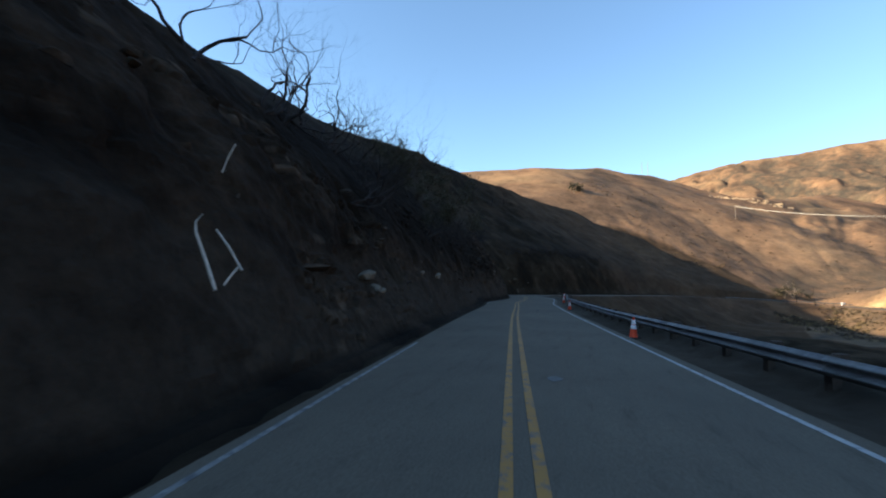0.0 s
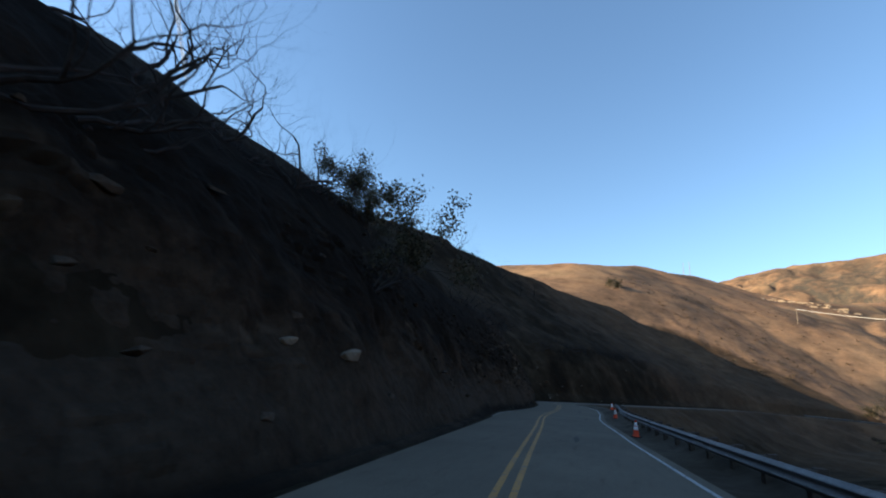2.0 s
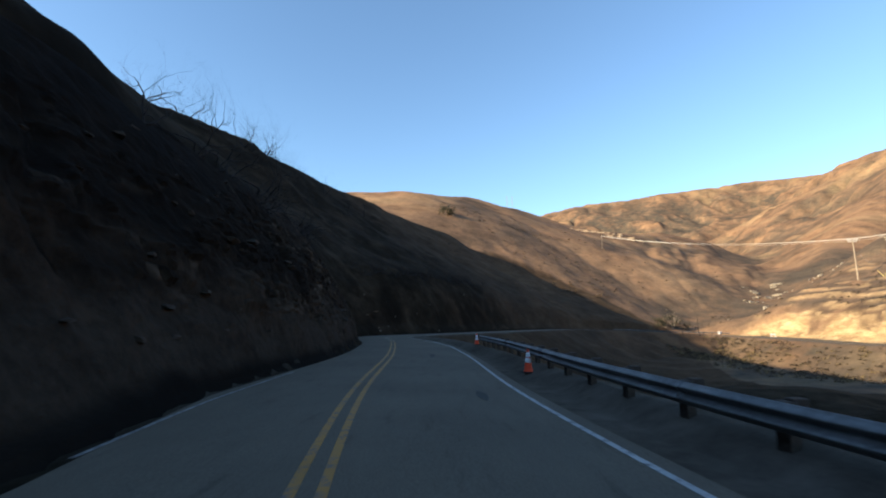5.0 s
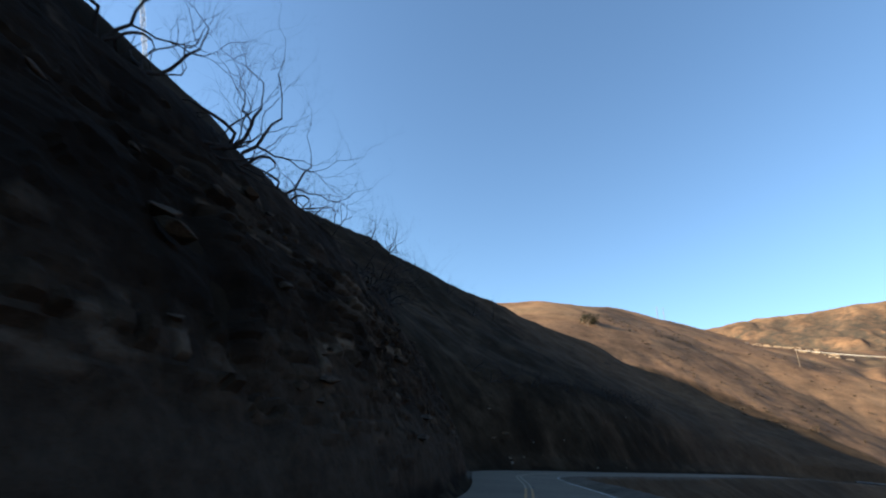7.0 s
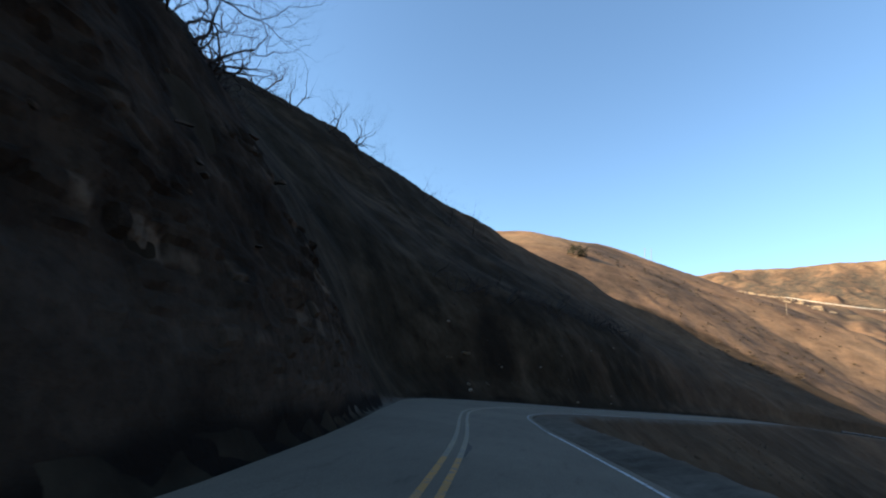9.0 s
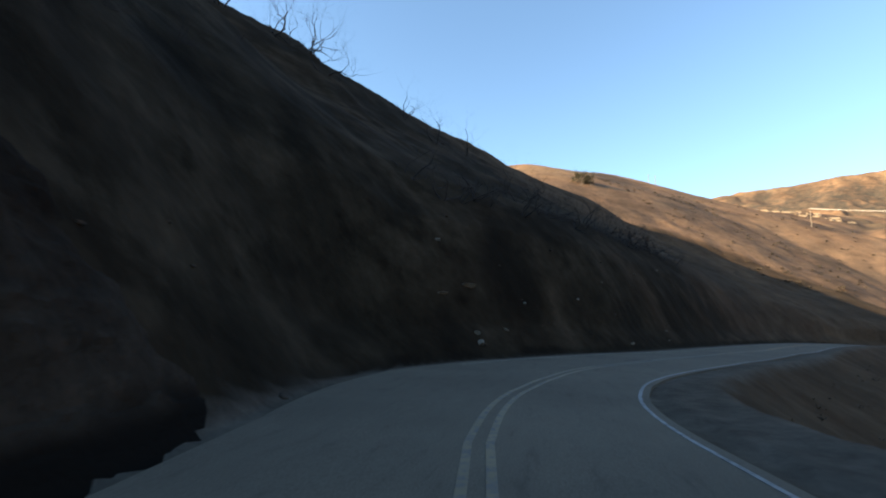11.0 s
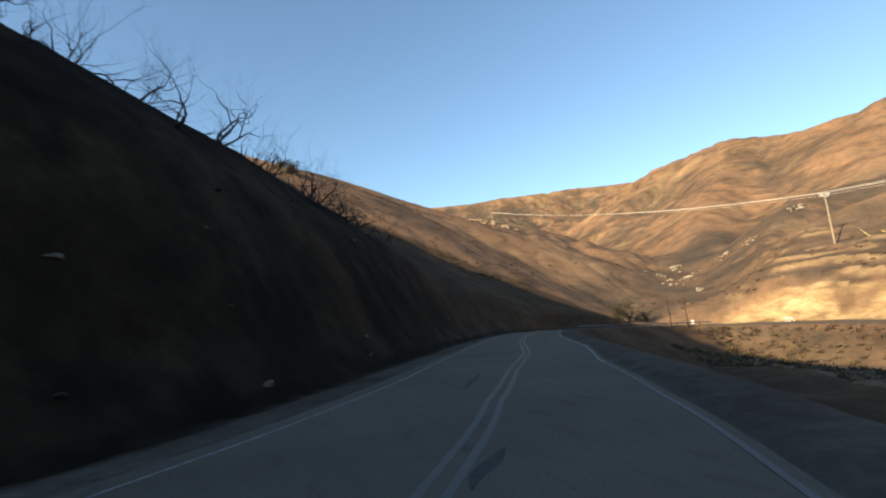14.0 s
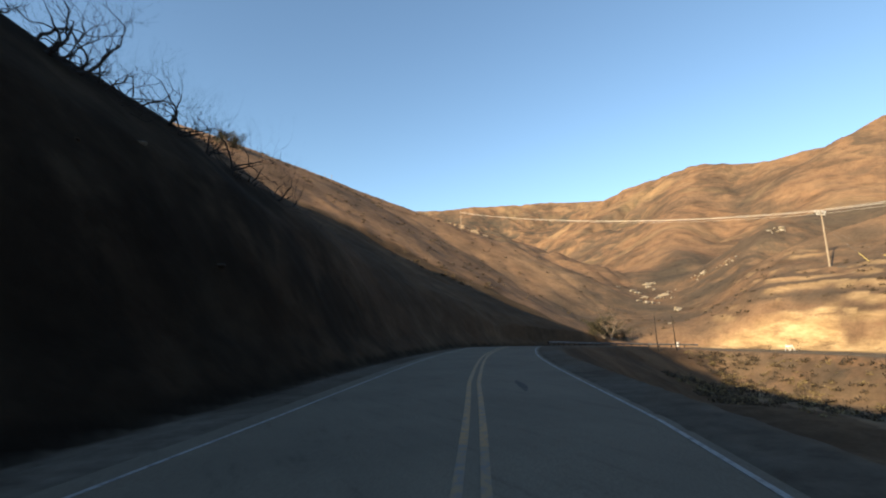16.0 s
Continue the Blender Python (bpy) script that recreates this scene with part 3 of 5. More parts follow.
    knoll = smoothstep(256, 266, s) * smoothstep(400, 340, s) * smoothstep(11.0, 16.0, d + 4 * fbm(x / 9, y / 9, 4, 28)) * smoothstep(95, 60, d) * (0.75 - 0.75 * riser if detail else 0.0)
    below = smoothstep(238, 252, s) * smoothstep(-5.5, -8.0, d) * (0.85 + 0.6 * fbm(x / 6, y / 6, 4, 29))
    scrubby = np.clip(np.maximum(np.maximum(knoll, below), np.maximum(hollow * smoothstep(70, 110, np.abs(d)), np.maximum(0.85 * cleft * (s > 236), 0.85 * sage) * (np.abs(d) > 9))), 0, 1)
    # first brow darkened in the colour to bring its brightness down
    darken = np.maximum(darken, 0.78 * smoothstep(10, 24, s) * smoothstep(80, 62, s) * smoothstep(6.2, 8.5, d) * smoothstep(60, 36, d) * smoothstep(-0.4, 0.1, fbm(x / 6, y / 6, 4, 94)))
    # dark patches down the slope past the bend and an even darkening over part
    darken = np.maximum(darken, 0.8 * smoothstep(104, 112, s) * smoothstep(176, 160, s) * smoothstep(5.0, 6.5, d) * np.maximum(smoothstep(-0.2, 0.35, fbm((s + 0.8 * d) / 5.0, (d - 0.5 * s) / 2.6, 5, 103, 0.58)), 0.42 * smoothstep(126, 138, s) * smoothstep(166, 154, s)))
    return z, char_shade, pale, verge, darken, scrubby


def height(x, y):
    z = landform(np.array([float(x)]), np.array([float(y)]), bare=False)[0]
    return float(z[0])


def spaced(lo, fine_lo, fine_hi, hi, step, grow_down, grow_up):
    a = list(np.arange(fine_lo, fine_hi, step))
    w, x = step, a[-1]
    while x < hi:
        w *= grow_up
        x += w
        a.append(x)
    w, x = step, fine_lo
    while x > lo:
        w *= grow_down
        x -= w
        a.insert(0, x)
    return np.array(a)


def build_ground():
    gx = spaced(-2600, -21, 15, 2600, 0.24, 1.04, 1.010)
    gy = spaced(-1500, -2, 172, 3000, 0.32, 1.06, 1.012)
    X, Y = np.meshgrid(gx, gy)
    x, y = X.ravel(), Y.ravel()
    z, char_shade, pale, verge, darken, scrubby = landform(x, y)
    nx, ny = len(gx), len(gy)
    idx = np.arange(nx * ny).reshape(ny, nx)
    quads = np.stack([idx[:-1, :-1], idx[:-1, 1:], idx[1:, 1:], idx[1:, :-1]], -1).reshape(-1, 4)
    me = bpy.data.meshes.new("ground")
    me.vertices.add(len(x))
    me.vertices.foreach_set("co", np.stack([x, y, z], 1).ravel())
    me.loops.add(quads.size)
    me.loops.foreach_set("vertex_index", quads.ravel())
    me.polygons.add(len(quads))
    me.polygons.foreach_set("loop_start", np.arange(0, quads.size, 4))
    me.polygons.foreach_set("loop_total", np.full(len(quads), 4))
    me.polygons.foreach_set("use_smooth", np.ones(len(quads), bool))
    me.update(calc_edges=True)
    for name, v in (("char_shade", char_shade), ("pale", pale), ("verge", verge), ("darken", darken), ("scrubby", scrubby)):
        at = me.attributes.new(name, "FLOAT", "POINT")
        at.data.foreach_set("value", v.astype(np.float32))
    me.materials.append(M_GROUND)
    return tagged(new("ground", me), "burnt brown hillsides, rocky road cut and valley floor", "ground", kind="structure")


ground = build_ground()


# ---- the road cut: beds of broken sandstone standing out of burnt soil ----
def face_relief(s, z):
    """How far the rock stands out at station s and height z, and how pale it is there."""
    wob, wob2 = fbm(s / 0.8, z / 0.5, 3, 416), fbm(s / 0.6, z / 0.6, 3, 419)
    b = z + 0.05 * s + 0.35 * fbm(s / 4, z / 2, 3, 401) + 0.1 * wob
    b = b / 0.3 + 0.8 * value_noise(b / 0.9, 0 * b + 7, 402) * 2
    bed = np.floor(b).astype(np.int64)
    fb = b - bed
    long = 0.35 + 1.3 * hashed(bed, 0 * bed + 3, 411) ** 2
    c = s / long + 13.7 * hashed(bed, 0 * bed + 5, 412) + 0.25 * wob2 + 0.5 * (fb - 0.5) * (hashed(bed, 0 * bed + 8, 420) - 0.5)
    cell = np.floor(c).astype(np.int64)
    fc = c - cell
    r, pale, hard = hashed(cell, bed, 413), hashed(cell, bed, 414), hashed(bed, 0 * bed + 9, 415)
    edge = smoothstep(-0.005, 0.05, np.minimum(np.minimum(fb, 1 - fb) * 0.24, np.minimum(fc, 1 - fc) * long) + 0.03 * wob2)
    bare = fbm(s / 6, z / 2.2, 5, 405, 0.62) + np.interp(s, [-8, 4, 14, 32, 44, 54, 92, 104], [-0.2, -0.14, -0.06, -0.06, -0.14, 0.0, 0.06, -0.22]) - 0.4 * smoothstep(2.4, 0.9, z + 0.8 * fbm(s / 5, 0 * s, 2, 406)) * np.interp(s, [30, 46, 76, 84], [0.3, 1, 1, 0.25]) - 0.2 * smoothstep(6.5, 9.0, z)
    rocky = smoothstep(-0.04, 0.14, bare)
    ledge = smoothstep(0.72, 0.85, hard) * smoothstep(0.0, 0.2, fbm(s / 3.5, bed * 0.37, 3, 422)) * smoothstep(-0.25, 0.0, bare)
    block = np.maximum(rocky * (0.03 + 0.26 * r**3 * (0.4 + 0.6 * hard)), ledge * (0.1 + 0.12 * r)) * edge
    runnel = np.abs(value_noise(s / 3.4 + 0.3 * fbm(s / 2, z / 2, 2, 417), z / 9, 418) * 2 - 1)
    out = -0.04 + block + 0.55 * fbm(s / 3.6, z / 2.4, 5, 407) + 0.09 * fbm(s / 0.55, z / 0.4, 4, 408) - 0.25 * (1 - smoothstep(0, 0.3, runnel))
    tone = np.maximum(rocky * (0.06 + 0.94 * pale**5), ledge * (0.25 + 0.6 * pale**2)) * (0.35 + 0.65 * edge)
    return out, tone


def face_grid(st, many):
    """Places on the smooth cut: for each station, even steps from its foot to its top; also the share of the way."""
    co, fine = [], np.linspace(0, 1, 160)
    q = np.linspace(0, 1, many)
    for s in st:
        dl = 4.18 + (face_top(s) - 4.18) * fine
        z = float(road_z(s)) + section_height(np.full(160, s), dl)
        run = np.r_[0, np.cumsum(np.hypot(np.diff(dl), np.diff(z)))]
        dl, z = np.interp(q * run[-1], run, dl), np.interp(q * run[-1], run, z)
        d = dl.copy()
        for _ in range(10):
            d = dl + toe_shift(s) * smoothstep(12, 5, d)
        p, t = along(s)
        d[0], z[0] = d[0] - 0.3, z[0] - 0.32
        co.append(np.stack([p[0] - t[1] * d, p[1] + t[0] * d, z], 1))
    S, Q = np.meshgrid(st, q, indexing="ij")
    return np.array(co), S, Q


def build_face():
    co, S, Q = face_grid(np.arange(-8, 110, 0.095), 128)
    n = np.cross(np.gradient(co, axis=0), np.gradient(co, axis=1))
    n *= np.sign(n[:, :, 2:3]) / np.linalg.norm(n, axis=2)[:, :, None]
    out, tone = face_relief(S, co[:, :, 2])
    ragged = Q + 0.07 * fbm(S / 4, Q * 3, 3, 421)
    keep = smoothstep(0.0, 0.05, Q) * smoothstep(0.98, 0.84, ragged) * smoothstep(-8, -3, S) * smoothstep(103, 96, S)
    co = co + n * (out * keep * (0.25 + 0.75 * smoothstep(0.0, 0.25, Q)) * (1 - 0.55 * smoothstep(0.5, 0.75, Q)) - 0.12 * smoothstep(0.4, 0.65, Q) - 0.45 * (1 - keep) * (Q > 0.3) - 0.8 * (1 - smoothstep(-8, -3, S) * smoothstep(103, 96, S)))[:, :, None]
    ns, nq = S.shape
    idx = np.arange(ns * nq).reshape(ns, nq)
    quads = np.stack([idx[:-1, :-1], idx[1:, :-1], idx[1:, 1:], idx[:-1, 1:]], -1).reshape(-1, 4)
    me = bpy.data.meshes.new("rock_face")
    me.from_pydata(co.reshape(-1, 3).tolist(), [], quads.tolist())
    # near-black foot band, then painted brightness: darker high up, lighter low down
    darken = smoothstep(0.75, 0.25, co[:, :, 2] - road_z(S) + np.interp(S, [40, 52], [0.5, 0.0]) + 0.45 * fbm(S / 2.5, Q * 4, 3, 98))
    darken = np.maximum(darken, 0.8 * smoothstep(10, 24, S) * smoothstep(74, 60, S) * smoothstep(2.9, 4.8, co[:, :, 2] + 1.2 * fbm(S / 4, co[:, :, 2] / 2, 3, 425)))
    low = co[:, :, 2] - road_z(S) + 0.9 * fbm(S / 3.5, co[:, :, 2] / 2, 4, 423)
    low_lift = 0.85 * smoothstep(3.4, 1.4, low) * np.interp(S, [20, 46], [0.9, 1.0]) * np.clip(0.9 + 0.8 * fbm(S / 1.5, co[:, :, 2], 3, 424), 0, 1)
    for name, v in (("tone", tone * keep), ("darken", darken), ("low_lift", low_lift)):
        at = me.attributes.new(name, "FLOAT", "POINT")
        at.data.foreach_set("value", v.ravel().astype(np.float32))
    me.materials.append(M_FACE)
    return tagged(new("rock_face", me), "steep road cut of broken sandstone beds and burnt soil", "rock face", kind="structure")


build_face()


# ---- road: asphalt strip and its painted lines ----
def left_edge(s):
    return np.interp(s, [-80, 0, 12, 45, 51, 60, 68, 80, 87, 98, 105, 112, 124, 140, 200], [2.8, 2.8, 2.8, 2.75, 3.2, 2.7, 2.4, 2.5, 2.9, 3.4, 4.45, 4.4, 4.2, 4.0, 4.0])


def right_line(s):
    return -np.interp(s, [-80, 0, 23, 35, 50, 66, 73, 83, 87, 92, 98, 104, 109, 113, 118, 122, 127, 135, 140, 144, 155, 200], [3.35, 3.35, 3.45, 3.35, 3.6, 3.85, 4.0, 3.6, 3.25, 2.95, 2.9, 3.05, 3.1, 3.15, 3.3, 3.2, 2.9, 2.9, 3.25, 3.4, 3.3, 3.1])


def left_line(s):
    return np.interp(s, [-80, 0, 50, 58, 104, 112, 118, 122, 127, 133, 140, 200], [2.58, 2.58, 2.92, 2.6, 3.7, 3.9, 3.6, 3.7, 3.65, 3.4, 3.5, 3.3])


def middle_line(s):
    """The painted centre strays a little from the road's axis round the bend."""
    return np.interp(s, [97, 103, 106, 109, 114, 120, 127, 133, 140, 150, 170], [0.0, -0.5, -0.55, -0.35, -0.3, -0.3, 0.15, 0.0, -0.45, -0.1, 0.0])


def strip(name, s0, s1, lo, hi, lift, material, step=1.0, thick=0.05, wobble=0.0):
    """A ribbon that follows the road between two distances left of the centre, given as functions of the arc length."""
    st = np.arange(s0, s1 + step * 0.5, step)
    verts, faces = [], []
    for k, s in enumerate(st):
        wl = wobble * float(fbm(np.array([s / 3.0]), np.array([11.0]), 3, 7)[0]) if wobble else 0.0
        for d, dz in ((float(lo(s)) + wl, -thick), (float(lo(s)) + wl, 0.0), (float(hi(s)) + wl, 0.0), (float(hi(s)) + wl, -thick)):
            px, py = beside(s, d)
            verts.append((px, py, float(road_z(s)) + lift + dz - 0.012 * abs(d)))
        if k:
            b = 4 * k
            faces += [(b - 4 + j, b + j, b + j + 1, b - 3 + j) for j in range(3)]
    faces += [(0, 1, 2, 3), tuple(len(verts) - 4 + j for j in (3, 2, 1, 0))]
    return mesh_part(name, verts, [f[::-1] for f in faces], material)


def build_road():
    crown = lambda s: 0.0
    road = tagged(strip("road", -80, 420, lambda s: right_line(s) - float(np.interp(s, [80, 100], [0.32, 0.2])), crown, 0.03, M_ASPHALT, 1.0, 0.12, 0.0), "worn grey two-lane asphalt road", "road", kind="structure")
    half = strip("asphalt", -80, 420, crown, left_edge, 0.03, M_ASPHALT, 1.0, 0.12)
    half.parent = road

    def painted(name, s0, s1, mid, wide, material, label):
        o = strip(name, s0, s1, lambda s: mid(s) - wide, lambda s: mid(s) + wide, 0.036, material, 1.0, 0.004)
        o.parent = road
        o["label"] = label

    for d in (0.14, -0.14):
        painted("yellow_line", -80, 84, lambda s: middle_line(s) + d, 0.055, M_YELLOW, "worn yellow centre line")
        painted("yellow_line", 84, 111, lambda s: middle_line(s) + d, 0.055, M_FADED, "centre line bleached almost grey")
        painted("yellow_line", 111, 127, lambda s: middle_line(s) + d, 0.055, M_OLDYELLOW, "centre line worn almost away")
        painted("yellow_line", 127, 142, lambda s: middle_line(s) + d, 0.055, M_DULLYELLOW, "dull brownish yellow centre line")
        painted("yellow_line", 142, 420, lambda s: middle_line(s) + d, 0.06, M_OCHRE, "ochre centre line")
    painted("white_line", -80, 92, right_line, 0.05, M_BRIGHTWHITE, "white edge line")
    painted("white_line", 92, 122, right_line, 0.038, M_WHITE, "faded white edge line")
    painted("white_line", 122, 134, right_line, 0.042, M_GHOST, "almost vanished white edge line")
    painted("white_line", 134, 420, right_line, 0.042, M_WHITE, "faded white edge line")
    painted("white_line", 46, 56, left_line, 0.037, M_WORNWHITE, "patchy white edge line")
    painted("white_line", -80, 13, left_line, 0.037, M_WORNWHITE, "patchy white edge line")
    painted("white_line", 108, 123, left_line, 0.037, M_WORNWHITE, "patchy white edge line")
    painted("white_line", 123, 420, left_line, 0.037, M_WHITE, "faded white edge line")
    for s, d, long, wide, material, name in [(49.4, -2.6, 1.5, 0.12, M_TAR, "tar_patch"), (115.6, 0.43, 1.6, 0.14, M_TAR, "tar_patch"), (115.4, -0.18, 1.7, 0.15, M_TAR, "tar_patch"), (84.2, -0.2, 2.4, 0.1, M_TAR, "tar_patch"), (122.2, -0.55, 1.5, 0.1, M_TAR, "tar_patch"), (8.2, -0.4, 0.5, 0.14, M_PATCH, "pale_patch"),
                                             (33.0, -1.4, 2.4, 0.1, M_TAR, "tar_patch"), (62.0, -1.9, 3.2, 0.12, M_TAR, "tar_patch"), (129.0, 1.0, 3.6, 0.06, M_TAR, "tar_patch"), (148.0, -1.5, 2.8, 0.12, M_TAR, "tar_patch")]:
        o = strip(name, s, s + long, lambda q: d - wide * math.sin(math.pi * min(1.0, max(0.0, (q - s) / long))) - 0.02, lambda q: d + wide * 0.8 * math.sin(math.pi * min(1.0, max(0.0, (q - s) / long))), 0.034, material, 0.1, 0.004, 0.3)
        o.parent = road
    return road


road = build_road()


# ---- roadside furniture ----
def sweep(profile, rings_at, closed=True):
    """Faces along a run of places (origin, side, up); the profile is a ring of (side, up) pairs."""
    verts, faces, n = [], [], len(profile)
    for o, side, up in rings_at:
        verts += [o + side * a + up * b for a, b in profile]
    for k in range(len(rings_at) - 1):
        faces += [(k * n + j, k * n + (j + 1) % n, (k + 1) * n + (j + 1) % n, (k + 1) * n + j) for j in range(n)]
    faces += [tuple(range(n))[::-1], tuple((len(rings_at) - 1) * n + j for j in range(n))]
    return verts, faces


def w_beam():
    """Ring of a W-shaped rail, 0.31 m high, 8 cm deep, rolled from thin sheet."""
    front = []
    for k in range(25):
        b = -0.155 + 0.31 * k / 24
        front.append((0.04 * math.cos(b / 0.155 * math.pi * 2) * -1 + 0.02, b))
    return front + [(a - 0.012, b) for a, b in front[::-1]]


def box_bm(w, d, h, bevel=0.01):
    bm = bmesh.new()
    bmesh.ops.create_cube(bm, size=1.0, matrix=Matrix.Translation((0, 0, h / 2)) @ Matrix.Diagonal((w, d, h, 1)))
    if bevel:
        bmesh.ops.bevel(bm, geom=bm.edges[:], offset=bevel, segments=1, affect="EDGES")
    return bm


def rail_side(s):
    return float(np.interp(s, [-40, 8, 38, 53, 64, 72], [-4.6, -4.65, -4.65, -5.02, -5.45, -5.75]))


def build_guardrail(s0, s1, side, face, label, crest):
    rail = tagged(new("guardrail"), label, "guardrail", "guardrails beside the road")
    px, py = beside(s0, side(s0))
    rail.matrix_world = pose(px, py, float(road_z(s0)))
    inv = rail.matrix_world.inverted()
    up = Vector((0, 0, 1))
    span, k = 7.62, s0
    while k < s1 - 1:
        st = np.linspace(k, min(k + span, s1) + 0.12, 9)
        fr = []
        for s in st:
            (x, y), (_, t) = beside(s, side(s)), along(s)
            fr.append((inv @ Vector((x, y, float(road_z(s)) + crest(s) - 0.155)), Vector((-t[1], t[0], 0)) * face, up))
        v, f = sweep(w_beam(), fr)
        mesh_part("rail_beam", v, f, M_STEEL, rail, smooth=True)
        k += span
    # a rounded end piece
    st = np.linspace(s1, s1 + 0.5, 5)
    fr = []
    for j, s in enumerate(st):
        (x, y), (_, t) = beside(s, side(s) - face * 0.10 * (j / 4) ** 2), along(s)
        fr.append((inv @ Vector((x, y, float(road_z(s)) + crest(s) - 0.155)), Vector((-t[1], t[0], 0)) * face, up))
    v, f = sweep(w_beam(), fr)
    mesh_part("end_piece", v, f, M_STEEL, rail, smooth=True)
    post_me, block_me, bolt_me = None, None, None
    for s in np.arange(s0 + 0.4, s1, 1.905):
        (x, y), (_, t) = beside(s, side(s) - face * 0.27), along(s)
        ang = math.degrees(math.atan2(t[1], t[0])) - 90
        m = pose(x, y, float(road_z(s)) + crest(s) - 1.35, random.uniform(-1, 1), random.uniform(-1, 1), ang)
        if post_me is None:
            post = part("post", box_bm(0.15, 0.20, 1.32, 0.012), M_TIMBER, rail, "dark tarred timber post")
            block = part("block", box_bm(0.20, 0.15, 0.36, 0.012), M_TIMBER, post)
            post_me, block_me = post.data, block.data
        else:
            post, block = new("post", post_me), new("block", block_me)
            post["label"] = "dark tarred timber post"
            post.parent, block.parent = rail, post
        post.matrix_basis = inv @ m
        block.matrix_basis = Matrix.Translation((face * 0.135, 0, 0.99))
    return rail


build_guardrail(-30, 71.5, rail_side, 1, "weathered steel W-beam guardrail on dark timber posts", lambda s: float(np.interp(s, [-30, 10, 24, 45, 54], [0.62, 0.6, 0.56, 0.66, 0.77])))
build_guardrail(219, 257, lambda s: 4.9, -1, "sunlit pale steel guardrail at the outer bend", lambda s: 0.75)


def lathe(ring, n=20, square=False):
    """Surface of revolution from (radius, height) pairs."""
    bm = bmesh.new()
    rows = []
    for r, z in ring:
        rows.append([bm.verts.new((r * math.cos(2 * math.pi * k / n), r * math.sin(2 * math.pi * k / n), z)) for k in range(n)])
    for a, b in zip(rows[:-1], rows[1:]):
        for k in range(n):
            bm.faces.new((a[k], a[(k + 1) % n], b[(k + 1) % n], b[k]))
    bm.faces.new(rows[0][::-1])
    bm.faces.new(rows[-1])
    return bm


def cone_radius(z):
    return 0.135 - (z - 0.04) / 0.67 * 0.105


def build_cone():
    cone = tagged(new("traffic_cone"), "orange traffic cone with two white bands on black base", "traffic cone", "traffic cones along the guardrail")
    base = box_bm(0.37, 0.37, 0.04, 0.012)
    bmesh.ops.translate(base, verts=base.verts, vec=(0, 0, 0))
    part("base", base, M_RUBBER, cone, "flat black rubber base")
    part("body", lathe([(0.155, 0.03), (0.15, 0.045), (0.135, 0.06), (cone_radius(0.4), 0.4), (cone_radius(0.69), 0.69), (0.026, 0.71), (0.018, 0.71)]), M_ORANGE, cone, smooth=True)
    for lo, hi in ((0.31, 0.44), (0.47, 0.61)):
        part("white_band", lathe([(cone_radius(lo) + 0.003, lo), (cone_radius(lo) + 0.006, lo + 0.004), (cone_radius(hi) + 0.006, hi - 0.004), (cone_radius(hi) + 0.002, hi)]), M_BAND, cone, "white reflective band", smooth=True)
    return cone


cone = build_cone()
for k, (x, y) in enumerate([(2.0, 17.5), (-0.2, 38.9), (-0.9, 54.5), (-1.1, 70.9)]):
    m = pose(x, y, float(height(x, y)) + 0.005, random.uniform(-2, 2), random.uniform(-2, 2), random.uniform(0, 90))
    if k == 0:
        cone.matrix_world = m
    else:
        copy_thing(cone, m)


# ---- trees and brush ----
def tube(verts, faces, pts, radii, sides):
    """Add a tapered tube along points."""
    start = len(verts)
    for k, (p, r) in enumerate(zip(pts, radii)):
        t = (pts[min(k + 1, len(pts) - 1)] - pts[max(k - 1, 0)]).normalized()
        a = t.cross(Vector((0.31, 0.17, 0.93)))
        a = a.normalized() if a.length > 1e-4 else Vector((1, 0, 0))
        b = t.cross(a)
        for j in range(sides):
            c = 2 * math.pi * j / sides
            verts.append(p + (a * math.cos(c) + b * math.sin(c)) * r)
    for k in range(len(pts) - 1):
        for j in range(sides):
            faces.append((start + k * sides + j, start + k * sides + (j + 1) % sides, start + (k + 1) * sides + (j + 1) % sides, start + (k + 1) * sides + j))
    faces.append(tuple(start + j for j in range(sides))[::-1])
    faces.append(tuple(start + (len(pts) - 1) * sides + j for j in range(sides)))


def grow(rng, store, tips, p, way, length, radius, depth, most, bend, spread):
    """One branch with kinks, and its side branches. store: verts and faces by order."""
    n = 6 if depth < 2 else 4 if depth < 4 else 3
    pts, radii, q, w = [p.copy()], [radius], p.copy(), way.normalized()
    for k in range(n):
        w = (w + Vector((rng.gauss(0, 1), rng.gauss(0, 1), rng.gauss(0, 1))) * bend + Vector((0, 0, 0.07 * min(depth, 3)))).normalized()
        q = q + w * length / n
        pts.append(q.copy())
        radii.append(radius * (1 - 0.55 * (k + 1) / n))
    if depth < 2 and store["split"] >= depth:
        store["limbs"].append((("trunk", "bough")[depth], [], []))
        v, f = store["limbs"][-1][1:]
    else:
        v, f = store["twigs"]
    tube(v, f, pts, radii, 6 if depth == 0 else 4 if depth == 1 else 3)
    if depth == most:
        tips.append(q)
        return
    kids = rng.choice((2, 3)) if depth == 0 else rng.choice((1, 2, 2, 3)) if depth < most - 1 else rng.choice((3, 4, 5))
    for k in range(kids):
        i = n if k == 0 else rng.randint(max(1, n - 4), n)
        side = Vector((rng.gauss(0, 1), rng.gauss(0, 1), rng.gauss(0, 0.6)))
        side = (side - w * side.dot(w)).normalized()
        turn = spread * rng.uniform(0.5, 1.3) * (0.6 if k == 0 else 1.0)
        grow(rng, store, tips, pts[i], w * math.cos(turn) + side * math.sin(turn), length * rng.uniform(0.6, 0.92) * (0.6 if depth == most - 1 else 1.0), radii[i] * 0.74, depth + 1, most, bend, spread)


